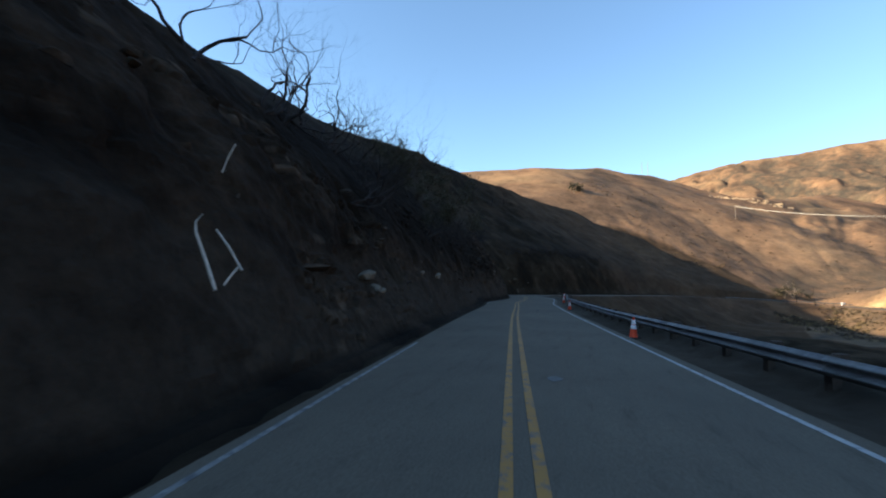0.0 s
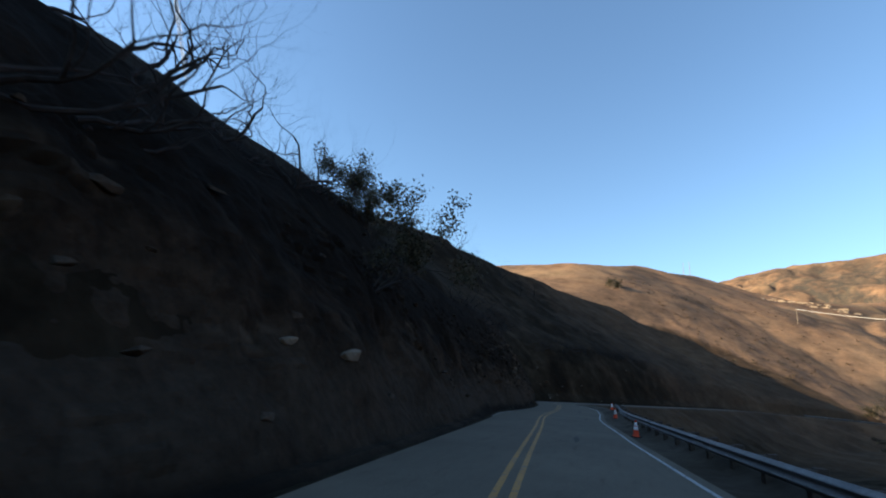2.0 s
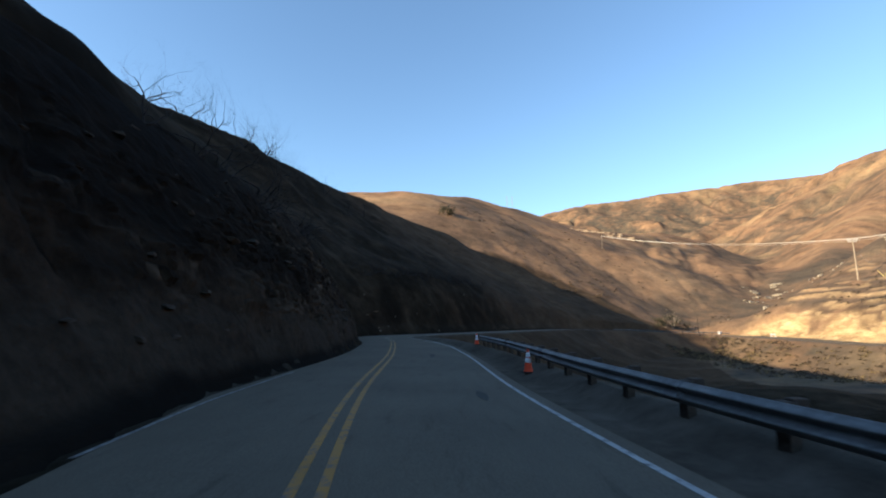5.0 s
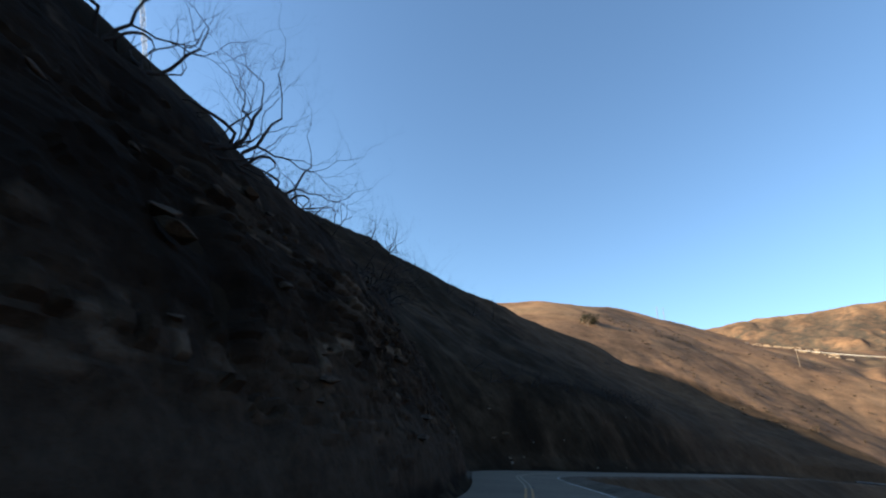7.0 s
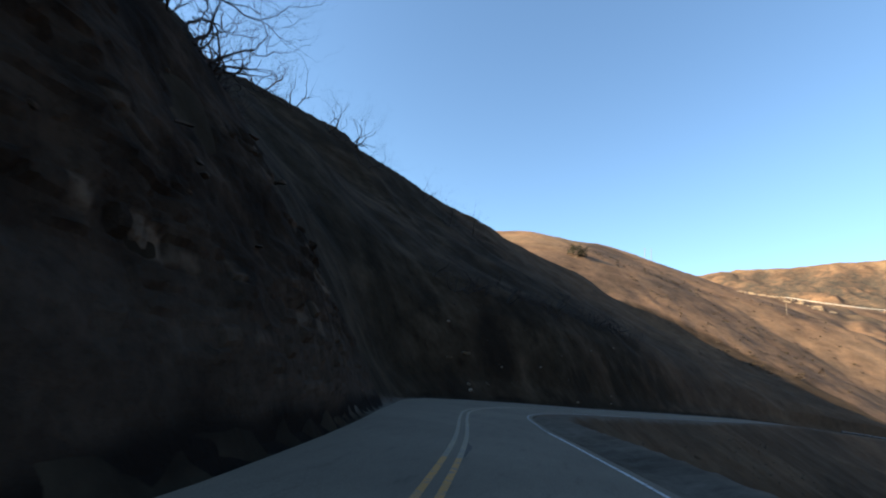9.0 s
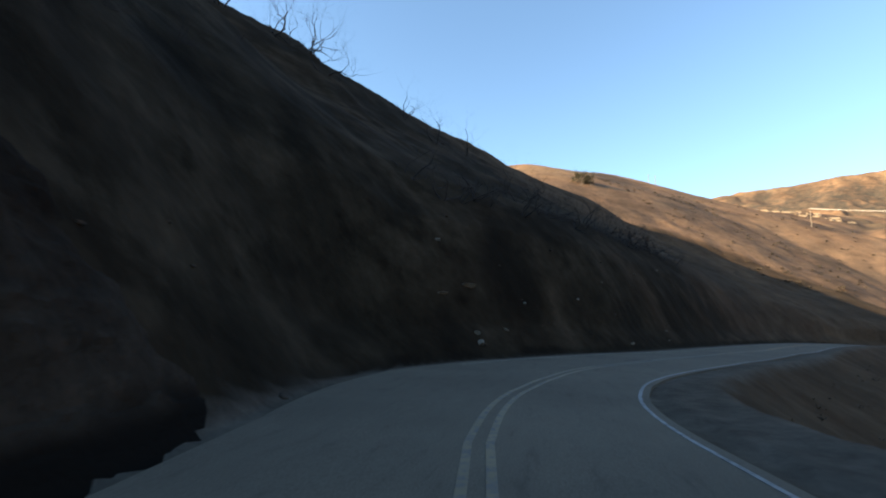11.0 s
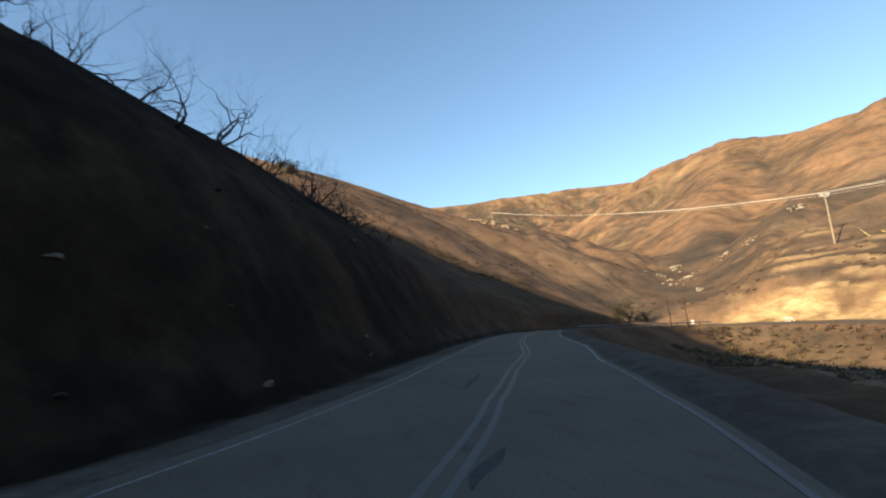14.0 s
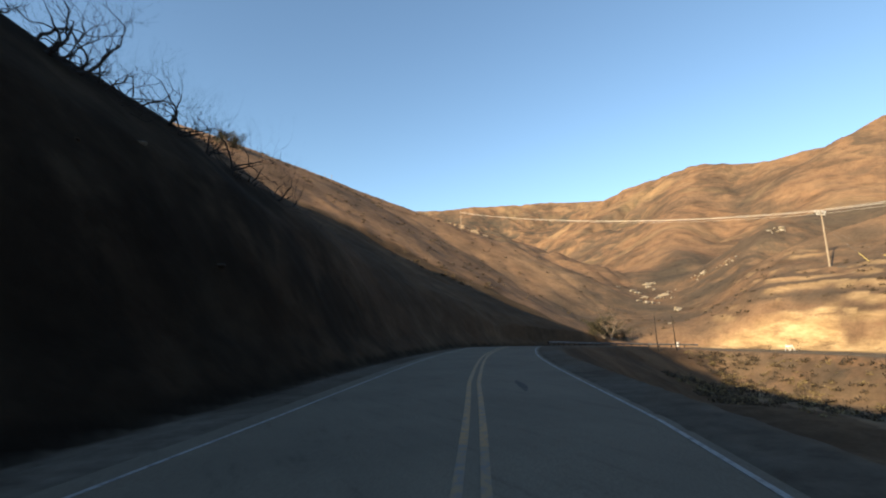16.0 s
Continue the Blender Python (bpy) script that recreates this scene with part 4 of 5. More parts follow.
def leaves(rng, tips, size, count, reach):
    verts, faces = [], []
    for p in tips:
        for _ in range(count):
            o = p + Vector((rng.gauss(0, 1), rng.gauss(0, 1), rng.gauss(0, 0.8))) * reach
            a = Vector((rng.gauss(0, 1), rng.gauss(0, 1), rng.gauss(0, 1))).normalized() * size * rng.uniform(0.6, 1.3)
            b = a.cross(Vector((rng.gauss(0, 1), rng.gauss(0, 1), rng.gauss(0, 1)))).normalized() * size * 0.45
            k = len(verts)
            verts += [o - a, o + b * 0.9, o + a, o - b * 0.9]
            faces.append((k, k + 1, k + 2, k + 3))
    return verts, faces


def build_tree(seed, name, label, category, group, tall, lean, most=4, bend=0.16, spread=0.62, stems=1, leafy=0, leaf=0.07, reach=0.16, thick=0.02, material=None):
    """A bare or scorched tree or shrub: trunk, limbs, twigs and, where it kept them, leaves."""
    rng = random.Random(seed)
    store, tips = {"limbs": [], "twigs": ([], []), "split": 1 if stems < 4 else 0}, []
    for k in range(stems):
        way = Vector((lean, 0.12, 1.0)) if stems == 1 else Vector((lean + rng.gauss(0, 0.45), rng.gauss(0, 0.45), 1.0))
        grow(rng, store, tips, Vector((rng.gauss(0, 0.06) * (stems > 1), rng.gauss(0, 0.06) * (stems > 1), -0.25)), way, tall * (0.42 if stems == 1 else rng.uniform(0.3, 0.5)), tall * thick / (1 if stems == 1 else 2), 0, most, bend, spread)
    tree = tagged(new(name), label, category, group)
    bark = material or M_BARK
    for pname, v, f in store["limbs"]:
        mesh_part(pname if stems == 1 or pname == "bough" else "stem", v, f, bark, tree)
    if store["twigs"][0]:
        tagged(mesh_part("crown", *store["twigs"], bark, tree), kind="stuff")
    if leafy:
        v, f = leaves(rng, tips, leaf, leafy, reach)
        tagged(mesh_part("foliage", v, f, M_LEAF, tree), "sparse scorched foliage", kind="stuff")
    return tree


BARE = "burnt leafless tree with kinked black branches on the slope's brow"
SHRUB = "burnt leafless shrub of many thin stems on the hillside"
kinds = {
    "oak": build_tree(3, "bare_tree", BARE, "tree", "burnt trees on the brow", 3.4, 0.5, 5, 0.34, 0.85, stems=3, thick=0.034),
    "wide": build_tree(8, "bare_tree", BARE, "tree", "burnt trees on the brow", 4.2, 0.7, 5, 0.34, 0.8, stems=3, thick=0.026),
    "over": build_tree(40, "bare_tree", BARE, "tree", "burnt trees on the brow", 3.6, 0.95, 5, 0.34, 0.75, stems=3, thick=0.03),
    "thin": build_tree(21, "bare_tree", BARE, "tree", "burnt trees on the brow", 2.5, 0.6, 4, 0.32, 0.66, stems=2, thick=0.03),
    "dense": build_tree(34, "bare_tree", BARE, "tree", "burnt trees on the brow", 3.0, 0.6, 6, 0.28, 0.85, stems=5, thick=0.03),
    "brush": build_tree(55, "burnt_shrub", SHRUB, "shrub", "burnt shrubs on the hillside", 3.0, 0.45, 3, 0.17, 0.5, stems=7, thick=0.014),
    "small": build_tree(89, "burnt_shrub", SHRUB, "shrub", "burnt shrubs on the hillside", 1.6, 0.3, 2, 0.16, 0.5, stems=6, thick=0.016),
    "leafy": build_tree(13, "scorched_tree", "scorched evergreen tree with clumps of dark leaves", "tree", "burnt trees on the brow", 4.6, 0.55, 4, 0.2, 0.62, stems=2, leafy=20, leaf=0.075, reach=0.17, thick=0.026),
    "hanging": build_tree(17, "leaning_tree", "scorched evergreen leaning out over the road, dark leaves", "tree", "burnt trees on the brow", 4.0, 2.9, 3, 0.14, 0.6, stems=3, leafy=60, leaf=0.075, reach=0.22, thick=0.024),
    "reaching": build_tree(58, "leaning_tree", "burnt leafless tree leaning out over the road", "tree", "burnt trees on the brow", 4.4, 2.2, 5, 0.3, 0.75, stems=3, thick=0.022),
    "bushy": build_tree(144, "scorched_shrub", "dense dark scorched shrub keeping its leaves", "shrub", "burnt shrubs on the hillside", 2.2, 0.3, 3, 0.2, 0.7, stems=4, leafy=26, leaf=0.07, reach=0.16),
}
planted = set()


def plant(kind, x, y, scale=1.0, turn=0.0, sink=0.1, label=""):
    """Set a tree of this kind on the ground; the first use places the original, later ones are copies."""
    ob, m = kinds[kind], pose(x, y, height(x, y) - sink, 0, 0, turn)
    if kind in planted:
        ob = copy_thing(ob, m)
    ob.matrix_basis = m
    ob.scale = (scale,) * 3
    planted.add(kind)
    if label:
        ob["label"] = label
    return ob


def on_slope(kind, s, d, scale=1.0, swing=0.0, sink=0.1):
    (x, y), (_, t) = beside(s, d), along(s)
    # the lean is along +x of the tree: turn it towards the road and a little ahead
    plant(kind, x, y, scale, math.degrees(math.atan2(t[1] * 0.55 - t[0] * 0.9, t[0] * 0.55 + t[1] * 0.9)) + swing, sink)


FIRST_BROW = [("oak", 6.0, 9.8, 1.2, 0), ("wide", 9.5, 10.0, 1.2, 30), ("oak", 13.0, 10.0, 1.1, 60), ("wide", 16.6, 9.6, 1.1, 0), ("oak", 18.6, 9.9, 1.15, -30), ("thin", 20.2, 10.4, 1.0, 40),
        ("oak", 22.6, 10.6, 0.9, 120), ("wide", 24.3, 10.5, 1.25, 10), ("wide", 25.4, 10.6, 1.1, -40), ("oak", 28.0, 10.3, 0.95, 0), ("thin", 28.9, 10.0, 0.95, 50)]
THICKET = [("small", 30.5, 10.3, 0.6, 0), ("dense", 32.4, 10.2, 1.1, 10), ("dense", 35.0, 10.6, 0.8, -50), ("thin", 36.2, 10.5, 1.0, 0), ("bushy", 38.0, 10.6, 0.8, 0), ("bushy", 40.2, 10.7, 0.9, 60),
        ("leafy", 40.0, 9.2, 0.7, 60), ("bushy", 42.0, 10.6, 0.9, 120), ("hanging", 33.8, 6.8, 0.86, -8), ("reaching", 19.6, 6.9, 0.95, 0), ("reaching", 21.6, 7.2, 0.85, 25), ("dense", 23.6, 8.0, 0.7, 0), ("bushy", 46.0, 10.2, 0.7, 0), ("bushy", 52, 10.4, 0.35, 120)]
OVERHANG = [("thin", 57, 8.8, 0.9, 20), ("over", 61.8, 9.0, 0.7, -10), ("over", 64.7, 9.1, 0.75, 0), ("oak", 65.6, 8.9, 0.75, 20), ("oak", 67.6, 8.0, 0.85, -10), ("over", 68.8, 8.2, 0.95, 10),
        ("reaching", 66.6, 7.4, 0.62, 0), ("over", 72.0, 8.5, 0.8, 0), ("dense", 72.8, 8.5, 0.6, 0)]
for kind, s, d, scale, swing in FIRST_BROW + THICKET + OVERHANG:
    on_slope(kind, s, d, scale * 1.5, swing)
for kind, s, d, scale, swing in [("thin", 76.0, 9.2, 0.6, 0), ("thin", 77.3, 9.0, 0.65, 30), ("small", 78.4, 8.8, 0.5, 0), ("over", 76.4, 8.7, 0.75, 10), ("thin", 74.6, 8.8, 0.9, 0), ("over", 79.6, 8.2, 1.0, 0), ("dense", 80.8, 8.2, 0.95, 20), ("over", 81.8, 8.2, 1.1, -15), ("small", 82, 9.0, 0.5, 0), ("wide", 84.0, 8.0, 1.1, 15), ("oak", 85.3, 8.2, 1.0, 40), ("over", 83.0, 8.2, 1.2, 0), ("dense", 86.0, 8.4, 0.9, 0), ("over", 87.0, 8.6, 0.8, 30),
                                 ("brush", 87, 9.2, 0.75, 0), ("thin", 88.5, 9.2, 0.7, 40), ("brush", 90, 9.6, 0.75, 0), ("brush", 93.5, 10.2, 0.6, 80), ("thin", 97, 10.5, 0.45, 0), ("brush", 101, 12, 0.5, 0), ("brush", 104, 15, 0.6, 0), ("small", 108, 22, 0.8, 0)]:
    on_slope(kind, s, d, scale * 1.15, swing)
for kind, s, d, scale, swing in [("thin", 141.0, 14.2, 1.5, 20), ("oak", 143.5, 14.2, 1.1, 0), ("thin", 146.3, 13.9, 1.5, 40), ("oak", 148.7, 14.0, 1.05, -40), ("thin", 151.1, 14.2, 1.6, 0), ("oak", 152.7, 14.0, 1.15, 60),
                                 ("dense", 155.2, 13.9, 1.15, 0), ("thin", 158.0, 14.2, 1.5, -30), ("over", 163.2, 14.6, 1.0, 10)]:
    on_slope(kind, s, d, scale, swing)
for kind, x, y, scale, turn in [("dense", -63, 131, 1.6, 0), ("oak", -58, 137, 1.5, 50), ("dense", -53.6, 140.8, 1.6, 120), ("oak", -49.7, 147.6, 1.4, 10), ("dense", -44.9, 150.9, 1.6, 200), ("oak", -39.6, 146, 1.2, 90), ("thin", -34, 163.5, 1.5, 0), ("dense", -27, 158, 1.1, 60), ("oak", -23.5, 171, 1.2, 150)]:
    plant(kind, x, y, scale * 2.3, turn)
plant("bushy", 2.2, 277.0, 2.4, 0, label="dark scorched thicket high on the sunlit hill")
plant("bushy", 4.2, 278.5, 2.0, 100, label="dark scorched thicket high on the sunlit hill")
plant("bushy", 0.4, 278.8, 2.0, 220, label="dark scorched thicket high on the sunlit hill")
rng = random.Random(5)
for k in range(30):  # brush along the brow past the bend
    s = 114 + k * 1.9 + rng.uniform(-1, 1)
    kind = rng.choice(("brush", "wide", "oak", "thin", "dense", "oak"))
    on_slope(kind, s, rng.uniform(13.0, 16.5), rng.uniform(0.85, 1.4) * 1.15, rng.uniform(-60, 60))
for k in range(14):  # a thicket at the first brow
    on_slope(rng.choice(("brush", "brush", "small", "dense", "bushy")), rng.uniform(31, 47), rng.uniform(9.8, 11.5), rng.uniform(0.4, 0.75), rng.uniform(-90, 90))
for k in range(26):  # single stems on the shaded slope
    on_slope("small", rng.uniform(100, 200), rng.uniform(7.5, 34), rng.uniform(0.4, 0.9), rng.uniform(0, 360))
for k in range(9):  # skyline of the far shoulder
    on_slope(rng.choice(("brush", "thin")), rng.uniform(176, 206), rng.uniform(20, 60), rng.uniform(0.8, 1.3), rng.uniform(0, 360))

# burnt oaks by the far bend, on the sunlit hill, and two charred saplings in the shade below the road
kinds["valley_oak"] = build_tree(233, "burnt_oak", "burnt valley oak with dark crown and pale trunk", "tree", "burnt oaks in the valley", 7.5, 0.1, 4, 0.2, 0.75, stems=3, leafy=1, leaf=0.2, reach=0.4, thick=0.03, material=M_POLE)
for x, y, sc, turn in [(82.0, 213.2, 0.95, 0), (78.6, 212.0, 0.7, 250), (2.2, 277.6, 0.7, 40), (-0.8, 278.5, 0.65, 150), (5.0, 278.0, 0.65, 260), (1.0, 274.5, 0.6, 300), (3.4, 281.5, 0.6, 10)]:
    plant("valley_oak", x, y, sc, turn, 0.2)
for x, y, sc, turn in [(76.5, 211.5, 1.7, 30), (79.8, 214.6, 1.9, 120), (84.0, 215.0, 1.5, 200), (88.5, 216.5, 1.3, 80)]:
    plant("bushy", x, y, sc, turn, label="dark scorched thicket at the bend of the far road")
for x, y, sc, turn in [(91.5, 216.8, 1.6, 0), (94.8, 217.4, 1.4, 60), (97.2, 216.2, 1.2, 140), (86.6, 217.6, 1.8, 220)]:
    plant("brush", x, y, sc, turn, label="pale dry leafless brush beyond the far guardrail")
kinds["sapling"] = build_tree(377, "charred_sapling", "charred bare sapling standing in the valley", "tree", "charred saplings in the valley", 11.5, 0.02, 1, 0.035, 0.13, thick=0.0115)
plant("sapling", 76.3, 195.4, 1.0, 0)
plant("sapling", 82.4, 196.7, 1.05, 70)
plant("brush", 100.6, 186.2, 1.1, 0, label="scorched bush beside the sunlit far road")
plant("brush", 98.4, 189.4, 0.8, 90, label="scorched bush beside the sunlit far road")


# ---- rocks ----
def rock_mesh(seed, flat):
    """An angular broken block: the hull of a few random corners."""
    rng = random.Random(seed)
    bm = bmesh.new()
    for _ in range(15):
        v = Vector((rng.uniform(-1, 1), rng.uniform(-1, 1), rng.uniform(-1, 1)))
        v = v / max(abs(v.x), abs(v.y), abs(v.z)) * rng.uniform(0.75, 1.0)
        bm.verts.new((v.x * 0.55, v.y * 0.42, v.z * flat))
    hull = bmesh.ops.convex_hull(bm, input=bm.verts[:])
    bmesh.ops.delete(bm, geom=[g for g in hull["geom_interior"] if isinstance(g, bmesh.types.BMVert)], context="VERTS")
    bmesh.ops.bevel(bm, geom=bm.edges[:], offset=0.03, segments=1, affect="EDGES")
    me = bpy.data.meshes.new("rock")
    bm.to_mesh(me)
    bm.free()
    return me


def lay(me, name, label, group, x, y, scale, turn, tilt=0.0, up=0.0, category="rock"):
    ob = tagged(new(name, me), label, category, group)
    ob.matrix_world = pose(x, y, height(x, y) + up, tilt, 0, turn) @ Matrix.Diagonal((*scale, 1))
    return ob


cut_rocks, white_rocks = [rock_mesh(k, 0.3) for k in range(6)], [rock_mesh(k + 20, 0.42) for k in range(3)]
slabs = [rock_mesh(k + 40, 0.3) for k in range(3)]
for me in slabs:
    me.materials.append(M_SLAB)
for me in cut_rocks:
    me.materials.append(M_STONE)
for me in white_rocks:
    me.materials.append(M_WHITESTONE)
SLAB = "pale sandstone slab jutting from the road cut"
rng = random.Random(11)
for k in range(190):
    s = rng.choice((rng.uniform(2, 50), rng.uniform(50, 100), rng.uniform(52, 96)))
    toe = 3.6
    d = toe + abs(rng.gauss(1.8, 1.7)) + 0.3
    (x, y), (_, t) = beside(s, d), along(s)
    z = rng.uniform(0.16, 0.42) * (1.7 if rng.random() < 0.06 and s > 8 else 1.0) * (0.6 if 70 < s < 90 else 1.0)
    lay(cut_rocks[k % 6], "rock", SLAB, "rocks in the road cut", x, y, (z * rng.uniform(0.9, 1.9), z, z * rng.uniform(0.6, 1.2)), math.degrees(math.atan2(t[1], t[0])) + rng.gauss(0, 22), rng.uniform(-25, 25), -0.2 * z)
for x, y, sc, turn in [(-10.9, 76.6, 0.8, 95), (-11.5, 59.5, 0.8, 95), (-11.1, 63.2, 0.6, 85), (-10.3, 74.4, 0.7, 95), (-14.4, 114.1, 0.5, 70), (-11.0, 63.4, 0.7, 95), (-10.3, 67.4, 0.6, 80), (-11.3, 57.1, 0.7, 95), (-13.5, 116.4, 0.8, 60)]:
    lay((cut_rocks if y < 100 else slabs)[int(x * 10) % 3], "rock", SLAB, "rocks in the road cut", x, y, (1.1 * sc, 0.9 * sc, 0.7 * sc), turn, 8, 0.22 if y < 100 else 0.0)
for x, y, z, size, turn in [(-6.85, 15.1, 1.92, (0.75, 0.6, 0.62), 80), (-6.5, 15.1, 1.42, (0.6, 0.6, 0.7), 110), (-6.55, 15.62, 1.35, (0.5, 0.5, 0.5), 85), (-7.92, 24.72, 2.3, (0.62, 0.4, 0.42), 95), (-7.76, 27.24, 2.2, (0.85, 0.5, 0.66), 92)]:
    ob = tagged(new("rock", slabs[1]), SLAB, "rock", "rocks in the road cut")  # pale blocks bedded in the first stretch of the cut
    ob.matrix_world = pose(x, y, z, 4, 0, turn) @ Matrix.Diagonal((*size, 1))
for x, y, sc in [(-12.35, 114.1, 0.5), (-12.6, 114.6, 0.4), (-11.4, 117.2, 0.3), (-10.6, 120.5, 0.28), (-3.2, 128.6, 0.3), (1.0, 136.5, 0.25)]:
    lay(slabs[1], "boulder", "pale fallen boulder at the slope's foot", "fallen boulders", x, y, (sc, sc * 0.9, sc * 1.1), rng.uniform(0, 360), 0, 0.06, "boulder")
for k in range(22):  # loose stones on the slope past the bend
    s, z = rng.uniform(108, 152), rng.uniform(0.14, 0.34)
    x, y = beside(s, rng.uniform(5.4, 12.5))
    lay(slabs[k % 3] if k % 4 == 0 else cut_rocks[k % 6], "rock", "loose sandstone lying on the burnt slope", "loose stones on the slope", x, y, (1.4 * z, z, z), rng.uniform(0, 360), rng.uniform(-20, 20), -0.05 * z)
WHITE = "white sunlit rock outcrop in the ravine"
for x, y, big in [(158, 278, 1.2), (151, 269, 1.2), (142, 259, 1.2), (145, 259, 1.1), (154, 264, 1.3), (162, 268, 1.2), (169, 272, 0.9), (175, 288, 1.5), (179, 289, 1.0), (136, 241, 1.2), (106, 218, 0.4), (179, 267, 1.2), (181, 265, 1.2), (181, 256, 1.1), (179, 251, 0.9), (200, 248, 1.2), (205, 248, 1.2), (159, 290, 0.6)]:
    for k in range(6):  # ledges that break out along the fall of the slope
        sc = rng.uniform(0.35, 1.0) * big
        lay(white_rocks[k % 3], "rock_outcrop", WHITE, "white rocks in the ravine", x + rng.gauss(0, 1.1) * big, y + rng.gauss(0, 1.1) * big, (sc * rng.uniform(2.2, 4.8), sc * rng.uniform(0.5, 1.0), sc * rng.uniform(0.8, 1.5)), 25 + rng.gauss(0, 16), rng.uniform(-25, 25), 0.15 * sc)

# a pale cliff band across the far hill
cliff_rocks = [rock_mesh(k + 60, 0.4) for k in range(3)]
for me in cliff_rocks:
    me.materials.append(M_CLIFF)
for k in range(38):
    u = k / 37
    x, y = 108 + 46 * u + rng.gauss(0, 2), 415 - 18 * u + rng.gauss(0, 4)
    lay(cliff_rocks[k % 3], "rock_outcrop", "tan rock outcrop of a low cliff band", "cliff band on the far hill", x, y, (rng.uniform(2, 5), rng.uniform(2, 3.5), rng.uniform(2, 4.5)), rng.uniform(-40, 40), rng.uniform(-20, 20), -0.5)

# bleached dead branches caught on the cut
rng = random.Random(3)
dead = tagged(new("dead_branch"), "bleached dead branches hanging down the road cut", "branch")
dead.matrix_world = pose(-5.15, 6.0, 1.5)
inv = dead.matrix_world.inverted()
for pts, r in (([(-5.0, 5.62, 1.33), (-5.2, 5.66, 1.75), (-5.42, 5.7, 2.15), (-5.5, 5.72, 2.3), (-5.38, 5.75, 2.42)], 0.028), ([(-4.98, 6.12, 1.62), (-5.2, 6.14, 1.95), (-5.48, 6.18, 2.24)], 0.022),
               ([(-4.98, 6.12, 1.66), (-5.0, 5.95, 1.5), (-5.02, 5.85, 1.4)], 0.02), ([(-6.6, 7.55, 3.5), (-6.55, 7.6, 3.8), (-6.4, 7.6, 4.05)], 0.025)):
    v, f = [], []
    p = [inv @ (Vector(q) + Vector((0.25, -0.1, 0.1))) + Vector((rng.gauss(0, 0.02), rng.gauss(0, 0.02), 0)) for q in pts]
    tube(v, f, p, [r * (1 - 0.14 * k) for k in range(len(p))], 6)
    mesh_part("stick", v, f, M_DEADWOOD, dead)


# ---- power line ----
def cylinder_bm(r0, r1, h, n=10):
    return lathe([(r0, 0), (r1, h)], n)


def build_pole(tall, arms=True):
    pole = tagged(new("utility_pole"), "tall weathered wooden utility pole on the hillside", "utility pole", "utility poles")
    part("shaft", cylinder_bm(0.24, 0.15, tall + 0.8), M_POLE, pole).matrix_basis = pose(0, 0, -0.8)
    if arms:
        for h, w in ((tall - 0.5, 3.8), (tall - 1.15, 2.8)):
            bm = box_bm(w, 0.24, 0.28, 0.02)
            arm = part("crossarm", bm, M_WIRE, pole, "pale crossarm")
            arm.matrix_basis = pose(0, 0.15, h)
            for k in range(4):
                ins = part("insulator", lathe([(0.05, 0), (0.13, 0.06), (0.06, 0.12), (0.13, 0.18), (0.05, 0.3)], 8), M_BAND, arm)
                ins.matrix_basis = pose((k - 1.5) * w / 3.3, 0, 0.28)
    return pole


POLE_XY, POLE_TALL = (139.4, 198.8), 14.2
pole = build_pole(POLE_TALL)
pole.matrix_world = pose(*POLE_XY, height(*POLE_XY), 0, 0, -8)
for x, y in ((141.9, 191.7), (136.9, 183.3)):  # guy wires with yellow guards near the ground
    foot, head = Vector((x, y, height(x, y) - 0.2)), Vector((*POLE_XY, height(*POLE_XY) + POLE_TALL * 0.72))
    back = pole.matrix_world.inverted()
    for lo, hi, r, material, name in ((0.0, 1.0, 0.012, M_STEEL, "guy_wire"), (0.0, 0.24, 0.07, M_GUARD, "guy_guard")):
        v, f = [], []
        tube(v, f, [back @ foot.lerp(head, lo + (hi - lo) * k / 4) for k in range(5)], [r] * 5, 6)
        mesh_part(name, v, f, material, pole, "yellow plastic guy guard" if name == "guy_guard" else "")
for x, y in ((66.9, 499), (72.5, 501)):
    p = build_pole(15.0, False)
    p["label"] = "distant utility pole on the skyline"
    p.matrix_world = pose(x, y, height(x, y))


def wire(a, b, sag, r=0.028):
    v, f = [], []
    a, b = Vector(a), Vector(b)
    pts = [a.lerp(b, k / 28) - Vector((0, 0, sag * 4 * (k / 28) * (1 - k / 28))) for k in range(29)]
    tube(v, f, [p - a for p in pts], [r] * 29, 4)
    ob = tagged(mesh_part("power_cable", v, f, M_WIRE), "sunlit overhead power cable sagging across the valley", "cable", "power cables")
    ob.location = a
    return ob


END_XY = (89.4, 301.8)
p = build_pole(7.8, False)
p["label"] = "distant short utility pole on the brown hill"
p.matrix_world = pose(*END_XY, height(*END_XY)) @ Matrix.Diagonal((0.45, 0.45, 1, 1))
top = Vector((*POLE_XY, height(*POLE_XY) + POLE_TALL))
for off, dz in ((-1.6, 0.0), (-0.6, 0.0), (0.6, 0.0), (1.6, 0.0), (1.0, -0.7)):
    a = top + Vector((off, 0.15, dz))
    wire(a, (END_XY[0] + off * 0.5, END_XY[1], height(*END_XY) + 7.5 + dz * 0.3), 3.2)
    wire(a, (214 + off * 0.3, 40 + off, 42 + dz), 4.0)

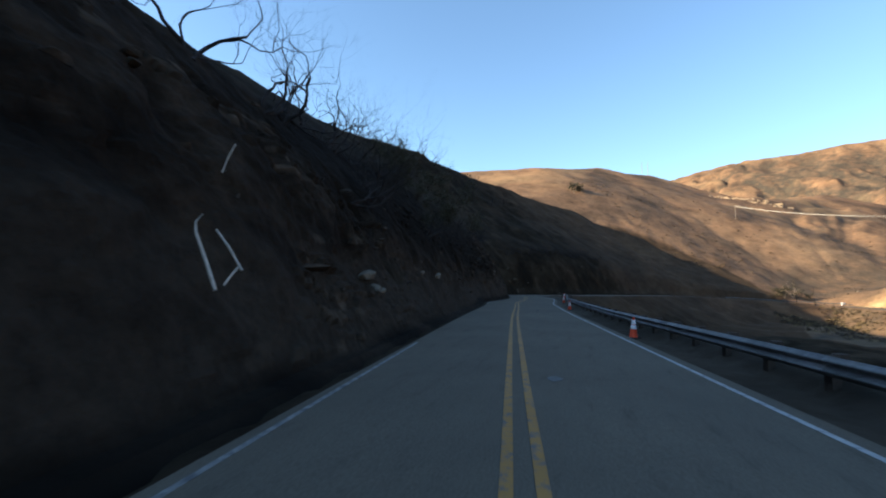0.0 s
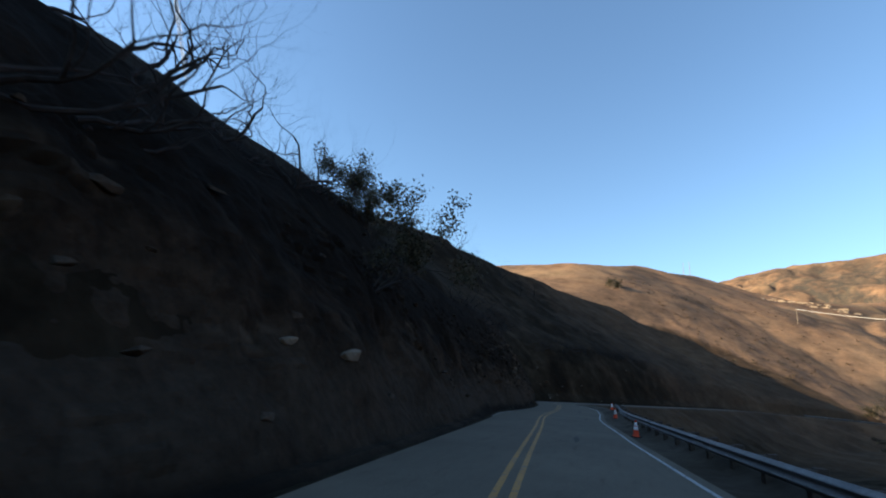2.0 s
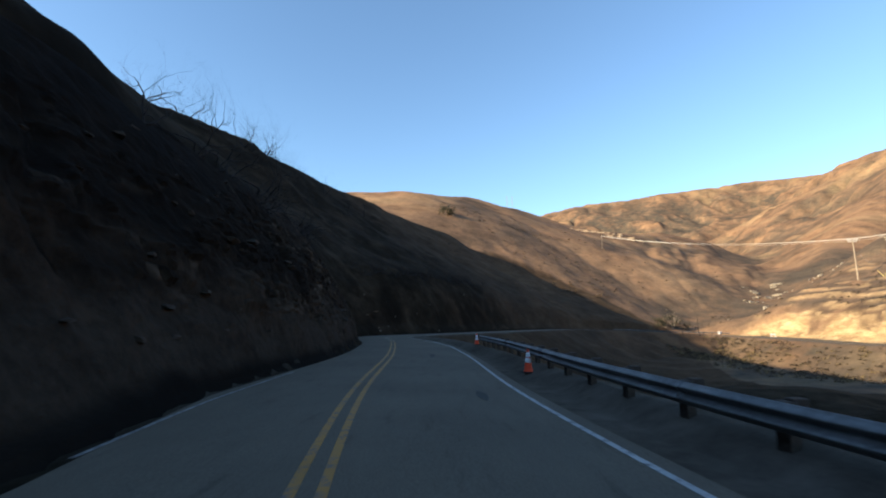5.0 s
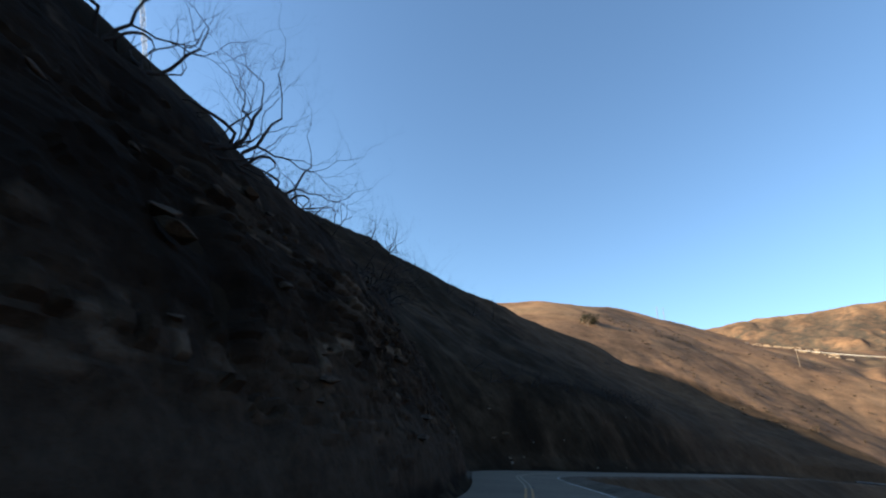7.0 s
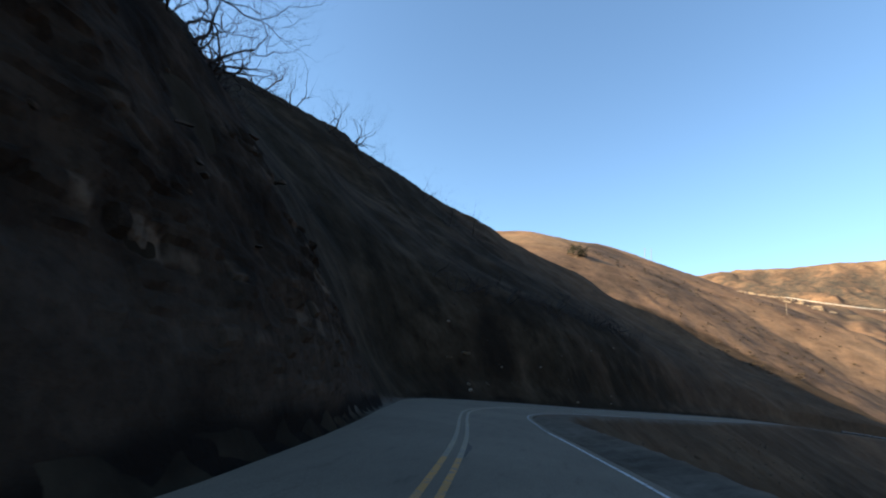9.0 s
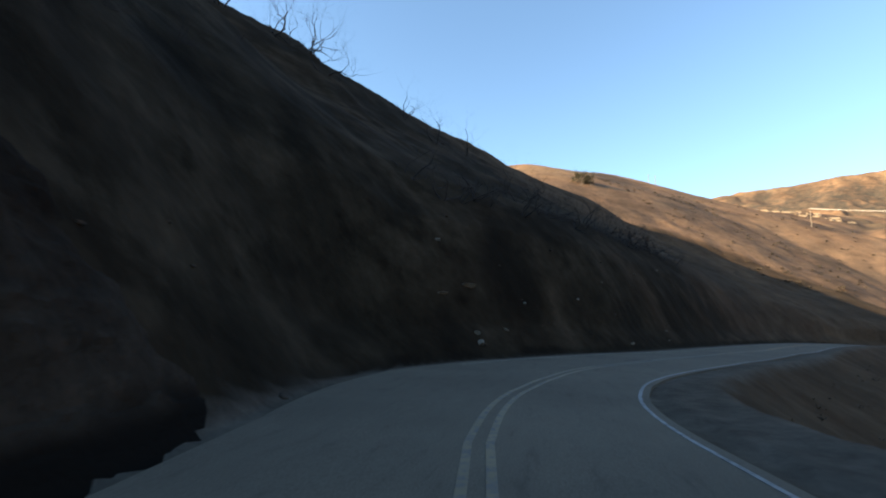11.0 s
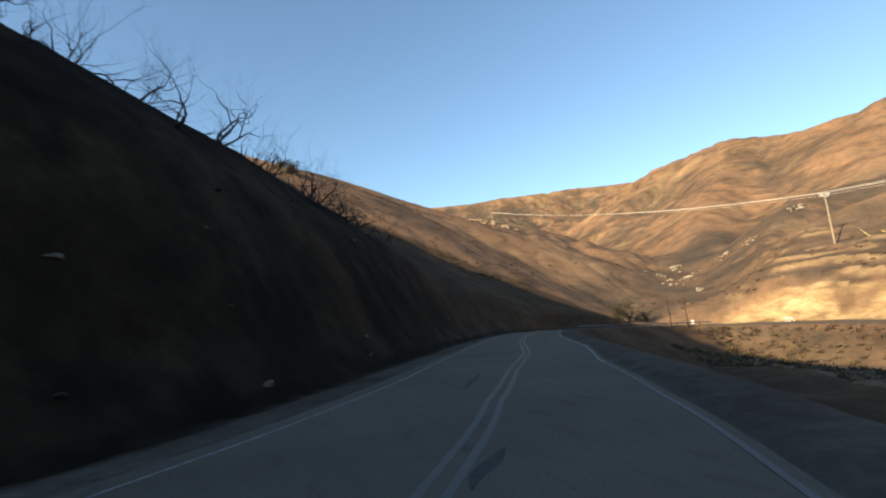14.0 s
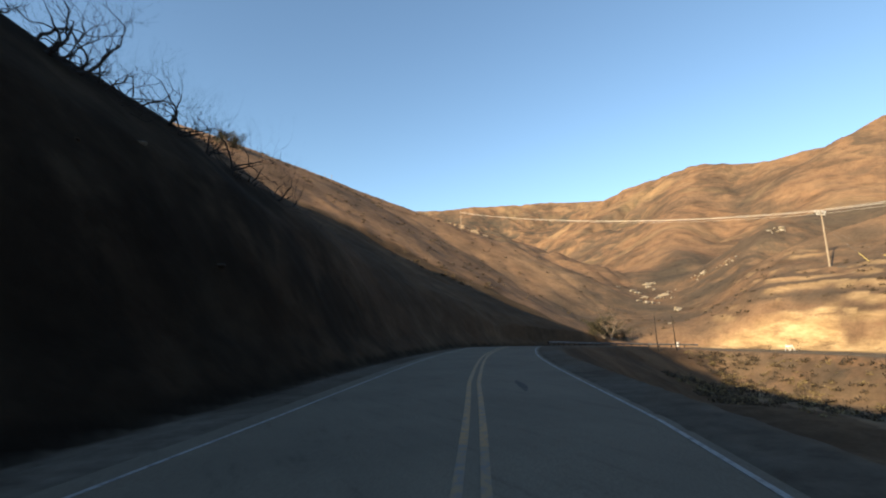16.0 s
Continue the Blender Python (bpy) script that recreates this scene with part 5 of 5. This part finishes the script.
# ---- contrail high over the hill ----
def build_contrail():
    az0, el0, az1, el1, far = radians(58), radians(42), radians(52.2), radians(29.5), 3200.0
    a = Vector((-math.sin(az0) * math.cos(el0), math.cos(az0) * math.cos(el0), math.sin(el0))) * far
    b = Vector((-math.sin(az1) * math.cos(el1), math.cos(az1) * math.cos(el1), math.sin(el1))) * far
    v, f = [], []
    pts = [a.lerp(b, k / 60) + Vector((0, 0, 7 * noise.noise(Vector((k * 0.35, 0, 0))))) for k in range(61)]
    tube(v, f, [p - a for p in pts], [14 + 8 * noise.noise(Vector((k * 0.5, 3, 0))) - 0.07 * k for k in range(61)], 8)
    ob = tagged(mesh_part("contrail", v, f, M_TRAIL, smooth=True), "thin white vapour trail in the clear sky", "contrail", kind="structure")
    ob.location = a
    return ob


build_contrail()

# ---- small things by the far road ----
def build_barricade():
    """Two pairs of splayed legs and a board, painted white."""
    thing = tagged(new("barricade"), "small white folding barricade beside the far road", "barricade")
    for y in (-0.55, 0.55):
        for tilt in (-24, 24):
            part("leg", box_bm(0.1, 0.05, 1.35, 0.008), M_BAND, thing).matrix_basis = pose(0.55 * math.copysign(1, tilt), y, 0, 0, -tilt, 0)
    part("board", box_bm(0.05, 1.4, 0.3, 0.008), M_BAND, thing).matrix_basis = pose(0.12, 0, 0.85)
    return thing


build_barricade().matrix_world = pose(100.0, 187.2, height(100.0, 187.2) - 0.03, 0, 0, 75)
block = tagged(part("concrete_block", box_bm(1.3, 0.7, 0.9, 0.06), M_BAND), "white painted concrete block at the far road's edge", "concrete block")
block.matrix_world = pose(95.9, 208.2, height(95.9, 208.2) - 0.05, 0, 0, 30)
pad = tagged(new("rock_ledge", slabs[0]), "pale bare ledge at the foot of the pole", "rock")
pad.matrix_world = pose(139.6, 196.6, height(139.6, 196.6) - 0.1, 0, 0, 110) @ Matrix.Diagonal((4.5, 1.6, 0.8, 1))


# ---- low scrub on the sunlit ground ----
def scatter_scrub(seed, count, area, name, label, material, size, sprigs):
    """Many little clumps of leaf-like blades, kept in one mesh. area gives a station and a distance from the road."""
    rng = random.Random(seed)
    pick = [area(rng) for _ in range(count)]
    places = [beside(s, d) for s, d in pick]
    zs = landform(np.array([p[0] for p in places]), np.array([p[1] for p in places]))[0]
    verts, faces = [], []
    for (x, y), z in zip(places, zs):
        big = size * rng.uniform(0.4, 1.3)
        for _ in range(sprigs):
            o = Vector((x + rng.gauss(0, 0.4) * big, y + rng.gauss(0, 0.4) * big, float(z) + abs(rng.gauss(0, 0.3)) * big))
            a = Vector((rng.gauss(0, 1), rng.gauss(0, 1), abs(rng.gauss(0, 1)))).normalized() * big * rng.uniform(0.18, 0.4)
            w = a.cross(Vector((rng.gauss(0, 1), rng.gauss(0, 1), rng.gauss(0, 1)))).normalized() * big * 0.12
            k = len(verts)
            verts += [o - a * 0.6, o + w, o + a, o - w]
            faces.append((k, k + 1, k + 2, k + 3))
    return tagged(mesh_part(name, verts, faces, material), label, "scrub", kind="stuff")


scatter_scrub(61, 420, lambda r: (r.uniform(255, 345), r.uniform(13, 60)), "scrub", "low burnt scrub scattered over the sunlit bank", M_BRUSH, 0.7, 26)
scatter_scrub(62, 700, lambda r: (r.uniform(245, 330), r.uniform(-34, -6.5)), "scrub", "low dry scrub on the slope below the far road", M_BRUSH, 0.8, 26)
scatter_scrub(63, 500, lambda r: (r.uniform(245, 335), r.uniform(-34, -6.5)), "dry_grass", "straw-coloured dry grass tufts below the far road", M_GRASS, 0.7, 22)
scatter_scrub(64, 260, lambda r: (r.uniform(222, 256), r.uniform(30, 130)), "scrub", "dark scrub clumps dotting the sunlit hill", M_BRUSH, 0.9, 26)
scatter_scrub(66, 320, lambda r: (r.uniform(76, 150), r.uniform(-14, -6.2)), "dry_grass", "burnt grass stubble on the shoulder's edge", M_BRUSH, 0.22, 14)
